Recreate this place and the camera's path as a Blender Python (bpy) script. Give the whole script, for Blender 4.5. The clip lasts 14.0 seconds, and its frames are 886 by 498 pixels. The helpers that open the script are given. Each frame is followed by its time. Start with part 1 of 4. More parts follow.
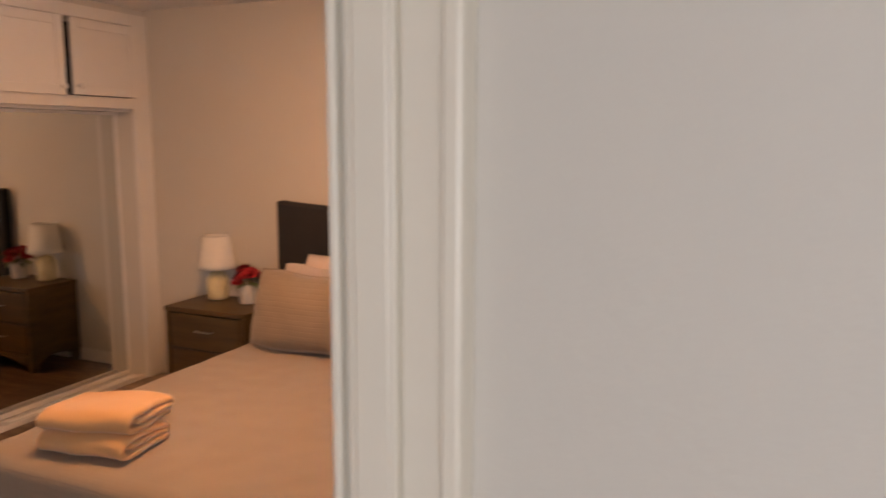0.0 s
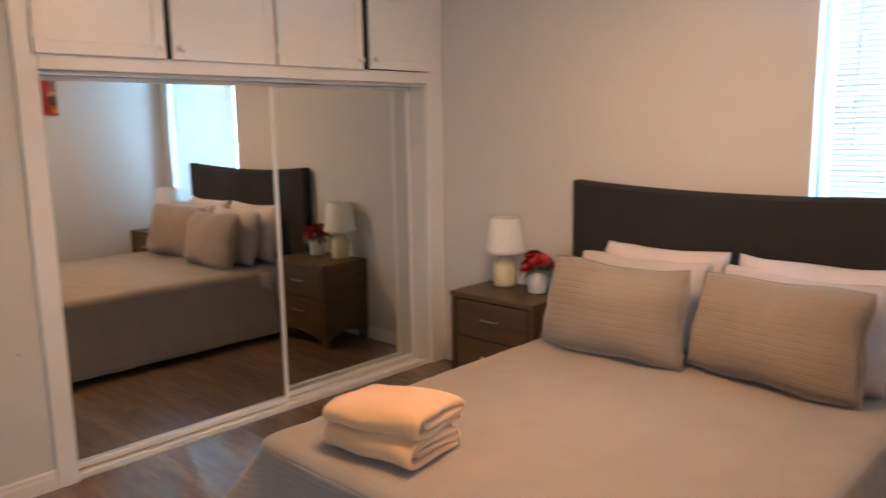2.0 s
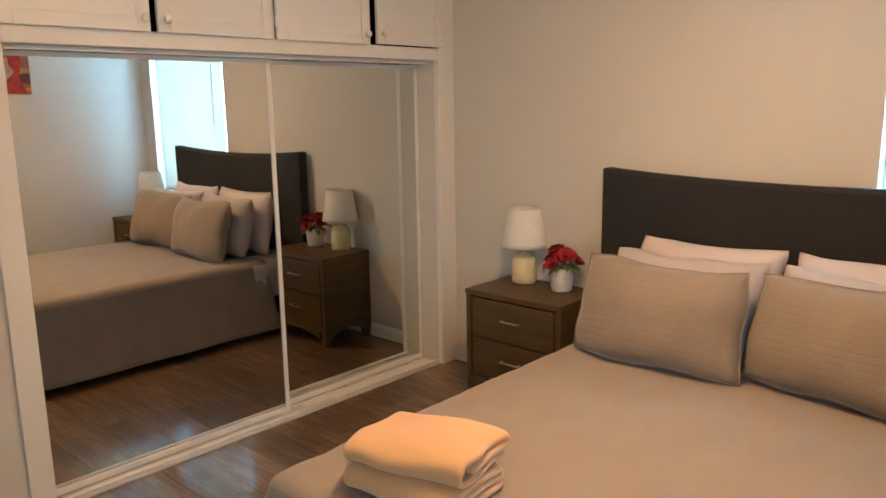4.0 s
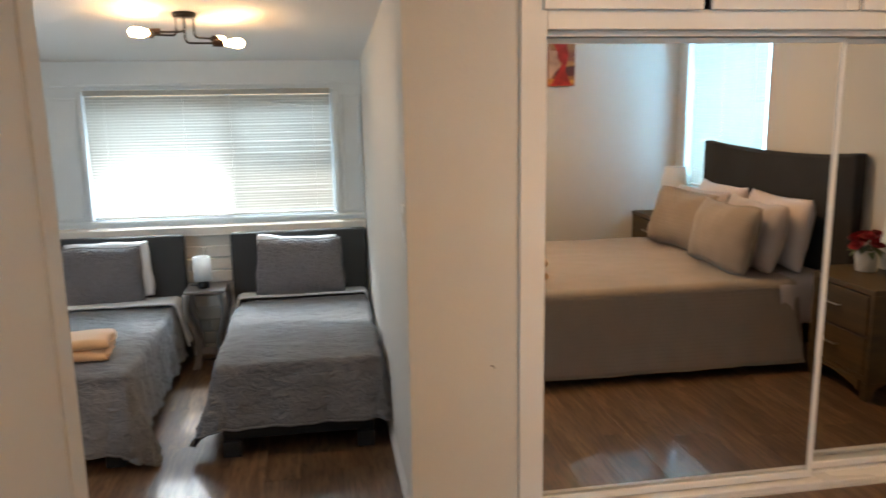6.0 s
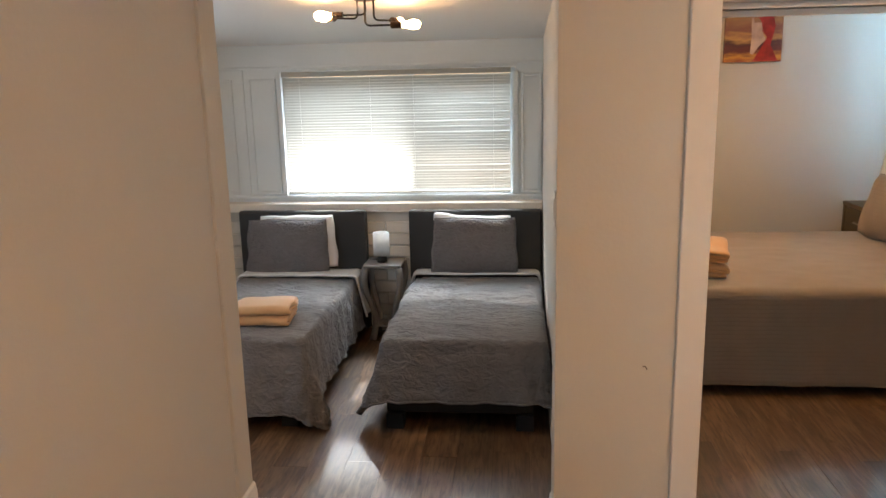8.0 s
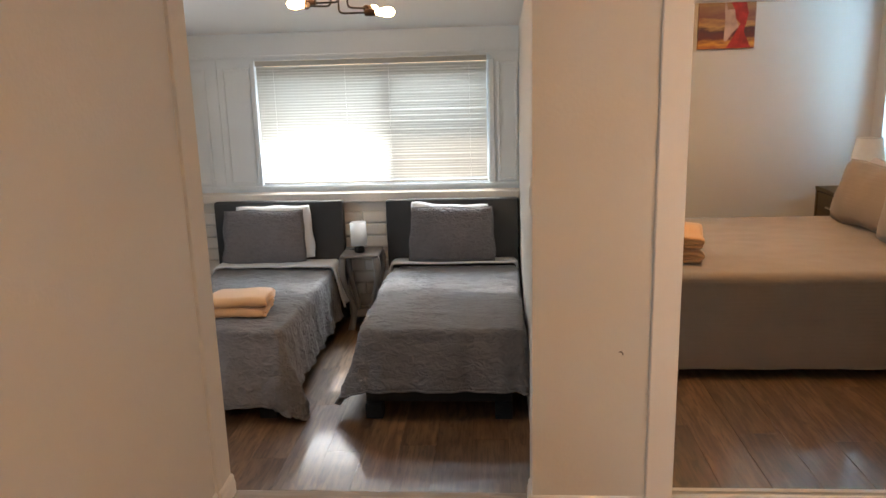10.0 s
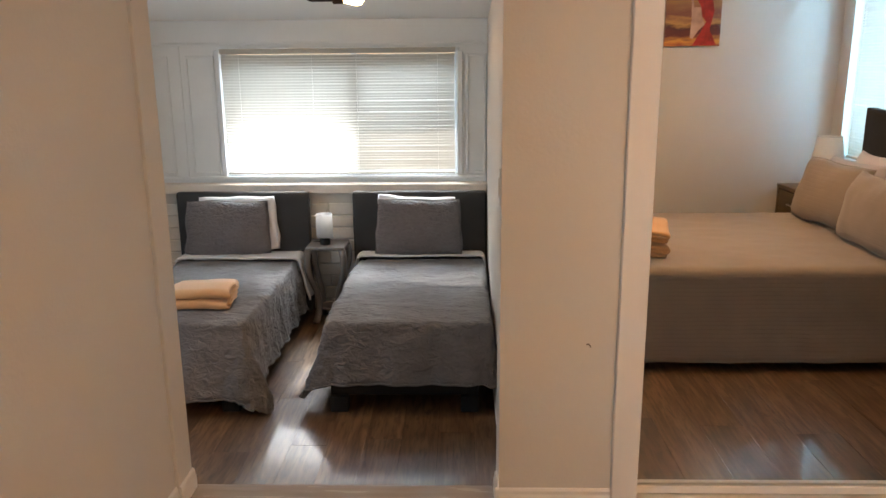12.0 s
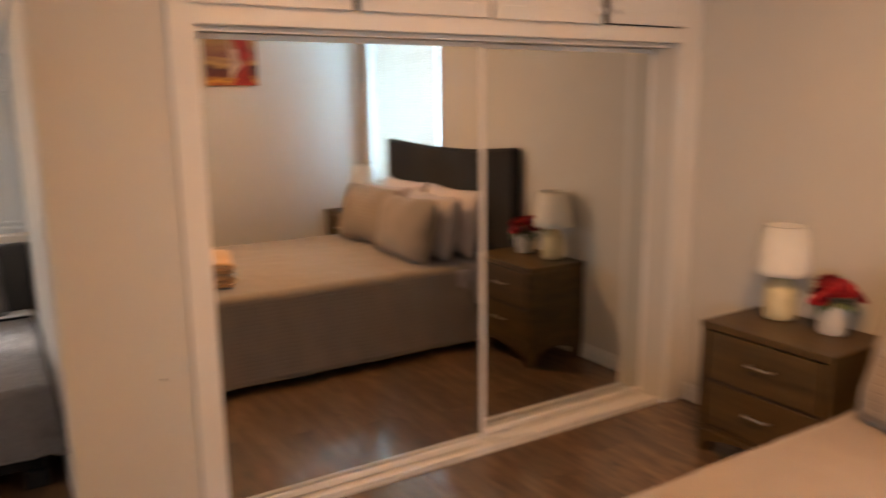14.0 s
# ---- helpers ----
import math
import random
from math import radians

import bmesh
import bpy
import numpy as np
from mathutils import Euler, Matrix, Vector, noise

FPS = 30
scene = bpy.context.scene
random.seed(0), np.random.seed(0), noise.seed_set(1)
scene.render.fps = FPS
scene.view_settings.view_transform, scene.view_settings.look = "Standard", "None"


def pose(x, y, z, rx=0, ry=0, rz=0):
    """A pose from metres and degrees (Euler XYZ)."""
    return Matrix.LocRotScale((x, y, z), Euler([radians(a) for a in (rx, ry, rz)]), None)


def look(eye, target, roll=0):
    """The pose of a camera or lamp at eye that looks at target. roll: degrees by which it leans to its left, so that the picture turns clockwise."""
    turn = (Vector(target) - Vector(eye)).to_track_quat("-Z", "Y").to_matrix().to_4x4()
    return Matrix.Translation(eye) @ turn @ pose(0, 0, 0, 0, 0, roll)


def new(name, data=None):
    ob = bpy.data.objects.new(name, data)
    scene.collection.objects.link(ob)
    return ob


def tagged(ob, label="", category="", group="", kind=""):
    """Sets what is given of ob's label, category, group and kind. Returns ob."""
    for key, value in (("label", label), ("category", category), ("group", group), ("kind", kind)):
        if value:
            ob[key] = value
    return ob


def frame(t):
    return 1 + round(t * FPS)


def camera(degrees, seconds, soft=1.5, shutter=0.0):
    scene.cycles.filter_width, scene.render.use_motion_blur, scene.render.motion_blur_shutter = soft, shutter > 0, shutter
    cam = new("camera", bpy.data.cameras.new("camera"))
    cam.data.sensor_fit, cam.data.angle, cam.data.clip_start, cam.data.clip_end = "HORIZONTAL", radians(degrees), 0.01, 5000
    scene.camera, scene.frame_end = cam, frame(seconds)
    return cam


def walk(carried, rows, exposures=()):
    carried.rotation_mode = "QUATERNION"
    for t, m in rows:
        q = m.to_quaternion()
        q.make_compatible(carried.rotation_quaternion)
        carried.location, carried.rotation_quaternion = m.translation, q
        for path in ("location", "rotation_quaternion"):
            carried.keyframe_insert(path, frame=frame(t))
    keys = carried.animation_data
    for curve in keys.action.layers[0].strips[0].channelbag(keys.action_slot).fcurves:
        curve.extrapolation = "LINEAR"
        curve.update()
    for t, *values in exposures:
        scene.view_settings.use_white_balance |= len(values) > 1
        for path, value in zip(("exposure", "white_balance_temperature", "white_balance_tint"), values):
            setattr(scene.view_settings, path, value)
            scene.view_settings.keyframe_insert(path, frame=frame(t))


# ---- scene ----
cam = camera(60.8, 14.0, shutter=0.4)
PATH = [
    (0, (-0.025, 0.597, 1.64), (1.79, 1.384, 1.344), 0.2),
    (0.5, (0.097, 0.69, 1.552), (1.7005, 1.849, 1.26), -0.5),
    (1, (0.192, 0.794, 1.547), (1.5685, 2.2115, 1.238), -1.1),
    (1.5, (0.276, 0.938, 1.551), (1.58, 2.421, 1.234), -1.1),
    (2, (0.341, 1.031, 1.55), (1.764, 2.398, 1.226), -1.0),
    (2.2, (0.365, 1.089, 1.55), (1.869, 2.365, 1.221), -1.0),
    (4.3, (0.573, 1.461, 1.571), (1.976, 2.827, 1.169), -1.0),
    (4.5, (0.616, 1.496, 1.561), (1.899, 2.977, 1.161), -0.6),
    (5, (0.654, 1.627, 1.557), (1.658, 3.309, 1.151), 0.3),
    (5.5, (0.675, 1.793, 1.567), (1.348, 3.636, 1.179), 0.0),
    (6, (0.712, 1.89, 1.568), (1.03, 3.828, 1.189), -0.9),
    (6.5, (0.796, 1.937, 1.578), (0.882, 3.901, 1.207), -1.4),
    (7, (0.846, 1.967, 1.574), (0.808, 3.932, 1.2), -1.7),
    (7.5, (0.863, 1.97, 1.574), (0.731, 3.927, 1.181), -1.7),
    (8, (0.872, 1.967, 1.582), (0.678, 3.911, 1.155), -1.3),
    (10.5, (0.881, 1.982, 1.57), (0.764, 3.924, 1.108), -1.5),
    (11, (0.878, 1.995, 1.562), (0.784, 3.936, 1.089), -1.2),
    (11.5, (0.874, 2.005, 1.559), (0.807, 3.946, 1.082), -0.8),
    (12, (0.871, 1.998, 1.556), (0.823, 3.941, 1.086), -0.5),
    (12.5, (0.86, 1.979, 1.566), (0.853, 3.925, 1.109), -0.1),
    (13, (0.856, 1.977, 1.567), (0.89, 3.929, 1.13), 0.2),
    (13.5, (0.823, 1.972, 1.552), (1.143, 3.905, 1.148), 0.1),
    (14, (0.858, 1.849, 1.551), (1.874, 3.528, 1.166), -0.7),
]
# seconds, stops, kelvin, tint
EXPOSURES = [(0.0, 0.0, 9000, 36), (0.5, 0.03, 8700, 36), (1.0, 0.18, 7100, 22), (1.5, 0.22, 6600, 16), (2.0, 0.32, 6250, 16), (4.5, 0.48, 6600, 6), (5.0, 0.60, 6350, 5), (6.0, 0.46, 6300, 8), (7.0, 0.30, 6850, 13), (11.0, 0.40, 6900, 15), (13.0, 0.38, 6850, 14), (13.5, 0.36, 6900, 13), (14.0, 0.30, 7900, 24)]
walk(cam, [(t, look(eye, target, roll)) for t, eye, target, roll in PATH], exposures=EXPOSURES)

# ---- world, sun, lights ----
world = bpy.data.worlds.new("world")
scene.world = world
world.use_nodes = True
wn = world.node_tree
sky = wn.nodes.new("ShaderNodeTexSky")
sky.sky_type, sky.sun_disc = "NISHITA", False
sky.sun_elevation, sky.sun_rotation = radians(42), radians(-20)
wn.links.new(sky.outputs[0], wn.nodes["Background"].inputs[0])
wn.nodes["Background"].inputs[1].default_value = 0.12

sun_data = bpy.data.lights.new("sun", "SUN")
sun_data.energy, sun_data.angle, sun_data.color = 4.5, radians(0.5), (1.0, 0.95, 0.88)
sun = new("sun", sun_data)
sun.matrix_world = look((-1.6, 12, 4.75), (0.0, 7.9, 1.0))


def area_light(name, m, sx, sy, watts, colour):
    d = bpy.data.lights.new(name, "AREA")
    d.shape, d.size, d.size_y, d.energy, d.color = "RECTANGLE", sx, sy, watts, colour
    ob = new(name, d)
    ob.matrix_world = m
    return ob


LAMP_GLOW = 77.0
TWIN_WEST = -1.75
# sky light at the three windows, outside their blinds, and one added fill lamp
area_light("window_light_twin", look((-0.46, 8.15, 0.93), (-0.46, 4.0, 0.82)), 0.86, 0.42, 14, (0.84, 0.93, 1.0))
high = area_light("sky_light_twin", look((-0.07, 8.46, 2.06), (-0.07, 7.93, 1.22)), 1.75, 0.5, 22, (0.66, 0.85, 1.0))
high.data.spread = radians(60)
area_light("window_light_queen", look((4.20, 1.56, 1.5), (0.0, 1.56, 1.3)), 1.15, 1.25, 100, (0.34, 0.69, 1.0))
# the next lamp is unseen fill, added in a made-up west opening
area_light("fill_light_side", look((TWIN_WEST - 0.06, 6.0, 1.15), (1.0, 6.2, 0.9)), 1.4, 1.0, 9, (0.60, 0.82, 1.0))
area_light("window_light_hall", look((-2.05, -0.4, 1.35), (0.5, 0.2, 1.2)), 1.0, 1.1, 42, (0.58, 0.82, 1.0))

# ---- materials ----


def material(name):
    m = bpy.data.materials.new(name)
    m.use_nodes = True
    nt = m.node_tree
    return m, nt, nt.nodes["Principled BSDF"]


def node(nt, kind, **values):
    n = nt.nodes.new("ShaderNode" + kind)
    for k, v in values.items():
        n.inputs[k.replace("_", " ")].default_value = v
    return n


def coords(nt, scale=(1, 1, 1), rot=(0, 0, 0)):
    tc = nt.nodes.new("ShaderNodeTexCoord")
    mp = node(nt, "Mapping", Scale=scale, Rotation=rot)
    nt.links.new(tc.outputs["Object"], mp.inputs[0])
    return mp.outputs[0]


def mix(nt, fac, a, b, blend="MIX"):
    n = nt.nodes.new("ShaderNodeMix")
    n.data_type, n.blend_type = "RGBA", blend
    for sock, v in ((n.inputs[0], fac), (n.inputs[6], a), (n.inputs[7], b)):
        if isinstance(v, bpy.types.NodeSocket):
            nt.links.new(v, sock)
        else:
            sock.default_value = v if not isinstance(v, tuple) else (*v, 1)[:4]
    return n.outputs[2]


def ramp(nt, src, lo, hi, a=0.0, b=1.0):
    n = node(nt, "MapRange", From_Min=lo, From_Max=hi, To_Min=a, To_Max=b)
    nt.links.new(src, n.inputs[0])
    return n.outputs[0]


def noise_tex(nt, vec, scale, detail=3.0, rough=0.55):
    n = node(nt, "TexNoise", Scale=scale, Detail=detail, Roughness=rough)
    nt.links.new(vec, n.inputs["Vector"])
    return n.outputs[0]


def bump(nt, bsdf, height, strength, distance, under=None):
    n = node(nt, "Bump", Strength=strength, Distance=distance)
    nt.links.new(height, n.inputs["Height"])
    if under:
        nt.links.new(under, n.inputs["Normal"])
    nt.links.new(n.outputs[0], bsdf.inputs["Normal"])
    return n.outputs[0]


def plain(name, colour, rough=0.5, metal=0.0, vary=0.06, big=1.5, fine=60.0, bumps=0.08, depth=0.002, stretch=(1, 1, 1)):
    """A surface with large stains, fine grain and slight relief."""
    m, nt, b = material(name)
    v = coords(nt, stretch)
    n1, n2 = noise_tex(nt, v, big, 4), noise_tex(nt, v, fine, 3)
    dark = tuple(c * (1 - vary * 1.6) for c in colour)
    light = tuple(min(1, c * (1 + vary)) for c in colour)
    c = mix(nt, ramp(nt, n1, 0.3, 0.7), dark, light)
    c = mix(nt, ramp(nt, n2, 0.3, 0.7, 0, 0.35), c, dark)
    nt.links.new(c, b.inputs["Base Color"])
    nt.links.new(ramp(nt, n1, 0.3, 0.7, max(0.02, rough - 0.06), min(1, rough + 0.06)), b.inputs["Roughness"])
    b.inputs["Metallic"].default_value = metal
    bump(nt, b, n2, bumps, depth)
    return m


def cloth(name, colour, weave=420.0, vary=0.08, ribs=0.0, rib_dir=(0, 0, 1), crinkle=0.0, sheen=0.25, rough=0.9, hang=False, rib_dark=0.09, rib_bump=0.5):
    """Woven cloth; ribs: distance of stitched channels in metres along rib_dir; crinkle: size of a puckered quilting."""
    m, nt, b = material(name)
    v = coords(nt)
    n1, n2 = noise_tex(nt, v, 5.0, 4), noise_tex(nt, v, weave, 2)
    dark = tuple(c * (1 - vary * 1.8) for c in colour)
    c = mix(nt, ramp(nt, n1, 0.3, 0.72), dark, colour)
    c = mix(nt, ramp(nt, n2, 0.35, 0.65, 0, 0.3), c, dark)
    under = bump(nt, b, n2, 0.25, 0.001)
    if ribs:
        dot = node(nt, "VectorMath")
        dot.operation = "DOT_PRODUCT"
        dot.inputs[1].default_value = rib_dir
        nt.links.new(v, dot.inputs[0])
        run, slack = dot.outputs["Value"], None
        if hang:
            # channels stay level where the cloth hangs
            ge = nt.nodes.new("ShaderNodeNewGeometry")
            sn_, sv_ = nt.nodes.new("ShaderNodeSeparateXYZ"), nt.nodes.new("ShaderNodeSeparateXYZ")
            nt.links.new(ge.outputs["Normal"], sn_.inputs[0])
            nt.links.new(v, sv_.inputs[0])
            flat = nt.nodes.new("ShaderNodeMath")
            flat.operation = "GREATER_THAN"
            flat.inputs[1].default_value = 0.6
            nt.links.new(sn_.outputs[2], flat.inputs[0])
            mx = nt.nodes.new("ShaderNodeMix")
            nt.links.new(flat.outputs[0], mx.inputs[0])
            nt.links.new(sv_.outputs[2], mx.inputs[2])
            nt.links.new(run, mx.inputs[3])
            run = mx.outputs[0]
            slack = ramp(nt, flat.outputs[0], 0.0, 1.0, 1.0, 0.3)
        ph = nt.nodes.new("ShaderNodeMath")
        ph.operation = "MULTIPLY_ADD"
        nt.links.new(run, ph.inputs[0])
        ph.inputs[1].default_value = math.pi / ribs
        wob = ramp(nt, n1, 0.0, 1.0, 0, 2.0)
        nt.links.new(wob, ph.inputs[2])
        sn = nt.nodes.new("ShaderNodeMath")
        sn.operation = "SINE"
        nt.links.new(ph.outputs[0], sn.inputs[0])
        ab = nt.nodes.new("ShaderNodeMath")
        ab.operation = "ABSOLUTE"
        nt.links.new(sn.outputs[0], ab.inputs[0])
        relief, seam = ramp(nt, ab.outputs[0], 0.0, 0.5), ramp(nt, ab.outputs[0], 0.0, 0.22, rib_dark, 0.0)
        if slack:
            pair = []
            for sock in (relief, seam):
                mu = nt.nodes.new("ShaderNodeMath")
                mu.operation = "MULTIPLY"
                nt.links.new(sock, mu.inputs[0])
                nt.links.new(slack, mu.inputs[1])
                pair.append(mu.outputs[0])
            relief, seam = pair
        under = bump(nt, b, relief, rib_bump, 0.003, under)
        c = mix(nt, seam, c, tuple(q * 0.6 for q in colour))
    if crinkle:
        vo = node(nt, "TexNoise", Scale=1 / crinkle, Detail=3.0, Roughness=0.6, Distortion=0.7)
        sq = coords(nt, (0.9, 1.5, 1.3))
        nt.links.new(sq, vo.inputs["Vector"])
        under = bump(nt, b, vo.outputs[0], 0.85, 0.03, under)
        # shade of the creases is put into the colour: low relief turns darker
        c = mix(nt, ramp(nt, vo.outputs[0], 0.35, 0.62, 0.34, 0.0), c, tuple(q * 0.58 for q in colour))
    nt.links.new(c, b.inputs["Base Color"])
    b.inputs["Roughness"].default_value = rough
    b.inputs["Sheen Weight"].default_value = sheen
    return m


def wood_planks(name, dark, light, rough):
    """Laminate boards along y, each tinted by its own random value."""
    m, nt, b = material(name)
    info = nt.nodes.new("ShaderNodeObjectInfo")
    tc = nt.nodes.new("ShaderNodeTexCoord")
    off = node(nt, "VectorMath")
    off.operation = "MULTIPLY_ADD"
    cx = nt.nodes.new("ShaderNodeCombineXYZ")
    nt.links.new(info.outputs["Random"], cx.inputs[0])
    nt.links.new(info.outputs["Random"], cx.inputs[1])
    nt.links.new(cx.outputs[0], off.inputs[0])
    off.inputs[1].default_value = (37.0, 91.0, 0)
    nt.links.new(tc.outputs["Object"], off.inputs[2])
    mp = node(nt, "Mapping", Scale=(6.5, 0.60, 1))
    nt.links.new(off.outputs[0], mp.inputs[0])
    g1 = node(nt, "TexNoise", Scale=2.4, Detail=4.0, Roughness=0.55, Distortion=0.6)
    g2 = node(nt, "TexNoise", Scale=9.0, Detail=5.0, Roughness=0.62, Distortion=0.25)
    mk = node(nt, "Mapping", Scale=(6.0, 2.2, 1))
    nt.links.new(off.outputs[0], mk.inputs[0])
    kn = node(nt, "TexNoise", Scale=2.0, Detail=2.0, Roughness=0.5, Distortion=1.6)
    nt.links.new(mp.outputs[0], g1.inputs["Vector"])
    nt.links.new(mp.outputs[0], g2.inputs["Vector"])
    nt.links.new(mk.outputs[0], kn.inputs["Vector"])
    c = mix(nt, ramp(nt, g1.outputs[0], 0.38, 0.62), dark, light)
    c = mix(nt, ramp(nt, g2.outputs[0], 0.46, 0.62, 0, 0.62), c, tuple(q * 0.45 for q in dark))
    c = mix(nt, ramp(nt, kn.outputs[0], 0.60, 0.72, 0, 0.65), c, tuple(q * 0.34 for q in dark))
    tint = ramp(nt, info.outputs["Random"], 0, 1, 0.74, 1.18)
    tn = nt.nodes.new("ShaderNodeVectorMath")
    tn.operation = "SCALE"
    nt.links.new(c, tn.inputs[0])
    nt.links.new(tint, tn.inputs["Scale"])
    nt.links.new(tn.outputs[0], b.inputs["Base Color"])
    nt.links.new(ramp(nt, g2.outputs[0], 0.3, 0.7, rough - 0.01, rough + 0.03), b.inputs["Roughness"])
    b.inputs["Coat Weight"].default_value = 0.75
    b.inputs["Coat IOR"].default_value = 1.85
    b.inputs["Coat Roughness"].default_value = 0.09
    bump(nt, b, g2.outputs[0], 0.012, 0.0002)
    return m


def translucent(name, colour, through_colour, share):
    m, nt, b = material(name)
    v = coords(nt)
    c = mix(nt, ramp(nt, noise_tex(nt, v, 30, 3), 0.3, 0.7), tuple(q * 0.94 for q in colour), colour)
    nt.links.new(c, b.inputs["Base Color"])
    b.inputs["Roughness"].default_value = 0.5
    b.inputs["Specular IOR Level"].default_value = 0.3
    tr = nt.nodes.new("ShaderNodeBsdfTranslucent")
    tr.inputs[0].default_value = (*through_colour, 1)
    mx = nt.nodes.new("ShaderNodeMixShader")
    mx.inputs[0].default_value = share
    nt.links.new(b.outputs[0], mx.inputs[1])
    nt.links.new(tr.outputs[0], mx.inputs[2])
    nt.links.new(mx.outputs[0], nt.nodes["Material Output"].inputs[0])
    return m


def glow(name, colour, strength):
    m, nt, b = material(name)
    b.inputs["Emission Color"].default_value = (*colour, 1)
    b.inputs["Emission Strength"].default_value = strength
    b.inputs["Base Color"].default_value = (*colour, 1)
    return m


def clear_glass(name, tint=(1, 1, 1), rough=0.0):
    m, nt, b = material(name)
    b.inputs["Transmission Weight"].default_value = 1.0
    b.inputs["Base Color"].default_value = (*tint, 1)
    b.inputs["Roughness"].default_value = rough
    b.inputs["IOR"].default_value = 1.45
    return m


WALL = plain("wall_paint", (0.66, 0.625, 0.57), 0.62, vary=0.03, big=0.8, fine=75, bumps=0.22, depth=0.004)
CEIL = plain("ceiling_paint", (0.78, 0.78, 0.77), 0.75, vary=0.02, big=0.9, fine=120, bumps=0.1)
TRIM = plain("white_gloss_trim", (0.80, 0.765, 0.72), 0.34, vary=0.025, big=2.0, fine=35, bumps=0.05)
PANEL = plain("white_panel_paint", (0.71, 0.78, 0.82), 0.45, vary=0.03, big=2.0, fine=50, bumps=0.08)
BRICK = plain("painted_block", (0.76, 0.72, 0.66), 0.55, vary=0.08, big=3.0, fine=45, bumps=0.5, depth=0.006)
MORTAR = plain("painted_joint", (0.60, 0.57, 0.52), 0.8, vary=0.06, fine=80, bumps=0.4, depth=0.004)
FLOOR = wood_planks("laminate_oak", (0.110, 0.056, 0.026), (0.205, 0.116, 0.060), 0.40)
GAP = plain("dark_joint", (0.035, 0.025, 0.02), 0.8)
# near-black colour stands for the shade inside the closed closet
CLOSET_SHADE = plain("closet_shade_black", (0.03, 0.027, 0.025), 0.9)
CASING = plain("door_casing_paint", (0.82, 0.76, 0.66), 0.38, vary=0.03, fine=40, bumps=0.06)
NICKEL = plain("dull_nickel", (0.52, 0.47, 0.41), 0.36, metal=0.9, vary=0.08)
METAL = plain("brushed_aluminium", (0.62, 0.60, 0.57), 0.34, metal=0.9, vary=0.05, fine=200, bumps=0.05)
NOSING = plain("stair_nosing_laminate", (0.40, 0.35, 0.31), 0.24, vary=0.12, big=4, fine=60, bumps=0.06, stretch=(1, 6, 1))
RAIL_WHITE = plain("white_enamel", (0.80, 0.77, 0.74), 0.3, vary=0.02, bumps=0.02)
HEADBOARD = cloth("charcoal_upholstery", (0.023, 0.022, 0.024), 520, vary=0.16, sheen=0.08)
TWIN_HEAD = cloth("grey_black_upholstery", (0.030, 0.032, 0.034), 420, vary=0.12, sheen=0.04, rough=0.62)
TAUPE = cloth("taupe_channel_quilt", (0.322, 0.262, 0.216), 300, vary=0.05, ribs=0.021, rib_dir=(1, 0, 0), hang=True, rib_dark=0.19, rib_bump=0.45)
TAUPE_SIDE = cloth("taupe_sham", (0.30, 0.238, 0.188), 300, vary=0.09, ribs=0.028, rib_dir=(0, 1, 0), rib_dark=0.05, rib_bump=0.32)
LINEN = cloth("pale_pink_grey_cotton", (0.66, 0.57, 0.55), 500, vary=0.05)
LILAC = cloth("pale_grey_cotton", (0.52, 0.455, 0.445), 500, vary=0.07)
SHEET = cloth("white_cotton", (0.83, 0.84, 0.86), 500, vary=0.04)
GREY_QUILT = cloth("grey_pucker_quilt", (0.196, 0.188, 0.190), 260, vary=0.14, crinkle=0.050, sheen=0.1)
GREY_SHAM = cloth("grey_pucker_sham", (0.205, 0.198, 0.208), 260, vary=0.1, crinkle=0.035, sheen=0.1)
TOWEL = cloth("peach_terry", (0.72, 0.42, 0.205), 700, vary=0.06, sheen=0.5, rough=1.0)
BASE_BLACK = cloth("black_base_cloth", (0.014, 0.014, 0.015), 300, vary=0.2, sheen=0.0)
WOOD = plain("brown_grey_wood", (0.102, 0.060, 0.019), 0.44, vary=0.30, big=5, fine=40, bumps=0.12, stretch=(1, 0.25, 3))
WOOD_DARK = plain("dark_groove_wood", (0.05, 0.036, 0.026), 0.6, vary=0.2, fine=30)
TABLE_GREY = plain("grey_painted_wood", (0.21, 0.195, 0.185), 0.42, vary=0.15, fine=40)
SHADE = translucent("white_lamp_shade", (0.90, 0.88, 0.84), (0.88, 0.84, 0.78), 0.18)
SHADE_COOL = translucent("white_drum_shade", (0.84, 0.84, 0.83), (0.85, 0.85, 0.83), 0.35)
CERAMIC = plain("cream_ceramic", (0.76, 0.66, 0.42), 0.3, vary=0.06, big=8, fine=60, bumps=0.2)
VASE = plain("white_ceramic", (0.78, 0.73, 0.67), 0.3, vary=0.04, big=8)
PETAL = plain("red_petals", (0.42, 0.012, 0.02), 0.6, vary=0.35, big=30, fine=200)
LEAF = plain("pale_green_leaves", (0.20, 0.25, 0.12), 0.55, vary=0.3, big=20, fine=150)
BLACK_METAL = plain("black_iron", (0.025, 0.022, 0.02), 0.38, metal=0.7, vary=0.1)
SOCKET = plain("bronze_socket", (0.06, 0.032, 0.02), 0.4, metal=0.6, vary=0.15)
SLAT = translucent("blind_slat", (0.42, 0.41, 0.375), (0.81, 0.78, 0.70), 0.25)
SLAT_WHITE = translucent("blind_slat_white", (0.84, 0.83, 0.80), (1.0, 0.80, 0.60), 0.048)
CORD = plain("blind_cord", (0.75, 0.74, 0.70), 0.8)
PANE = clear_glass("window_glass")
PLASTIC = plain("white_plastic", (0.80, 0.78, 0.74), 0.35, vary=0.02)
SCUFF = plain("wall_scuff", (0.14, 0.11, 0.09), 0.8)
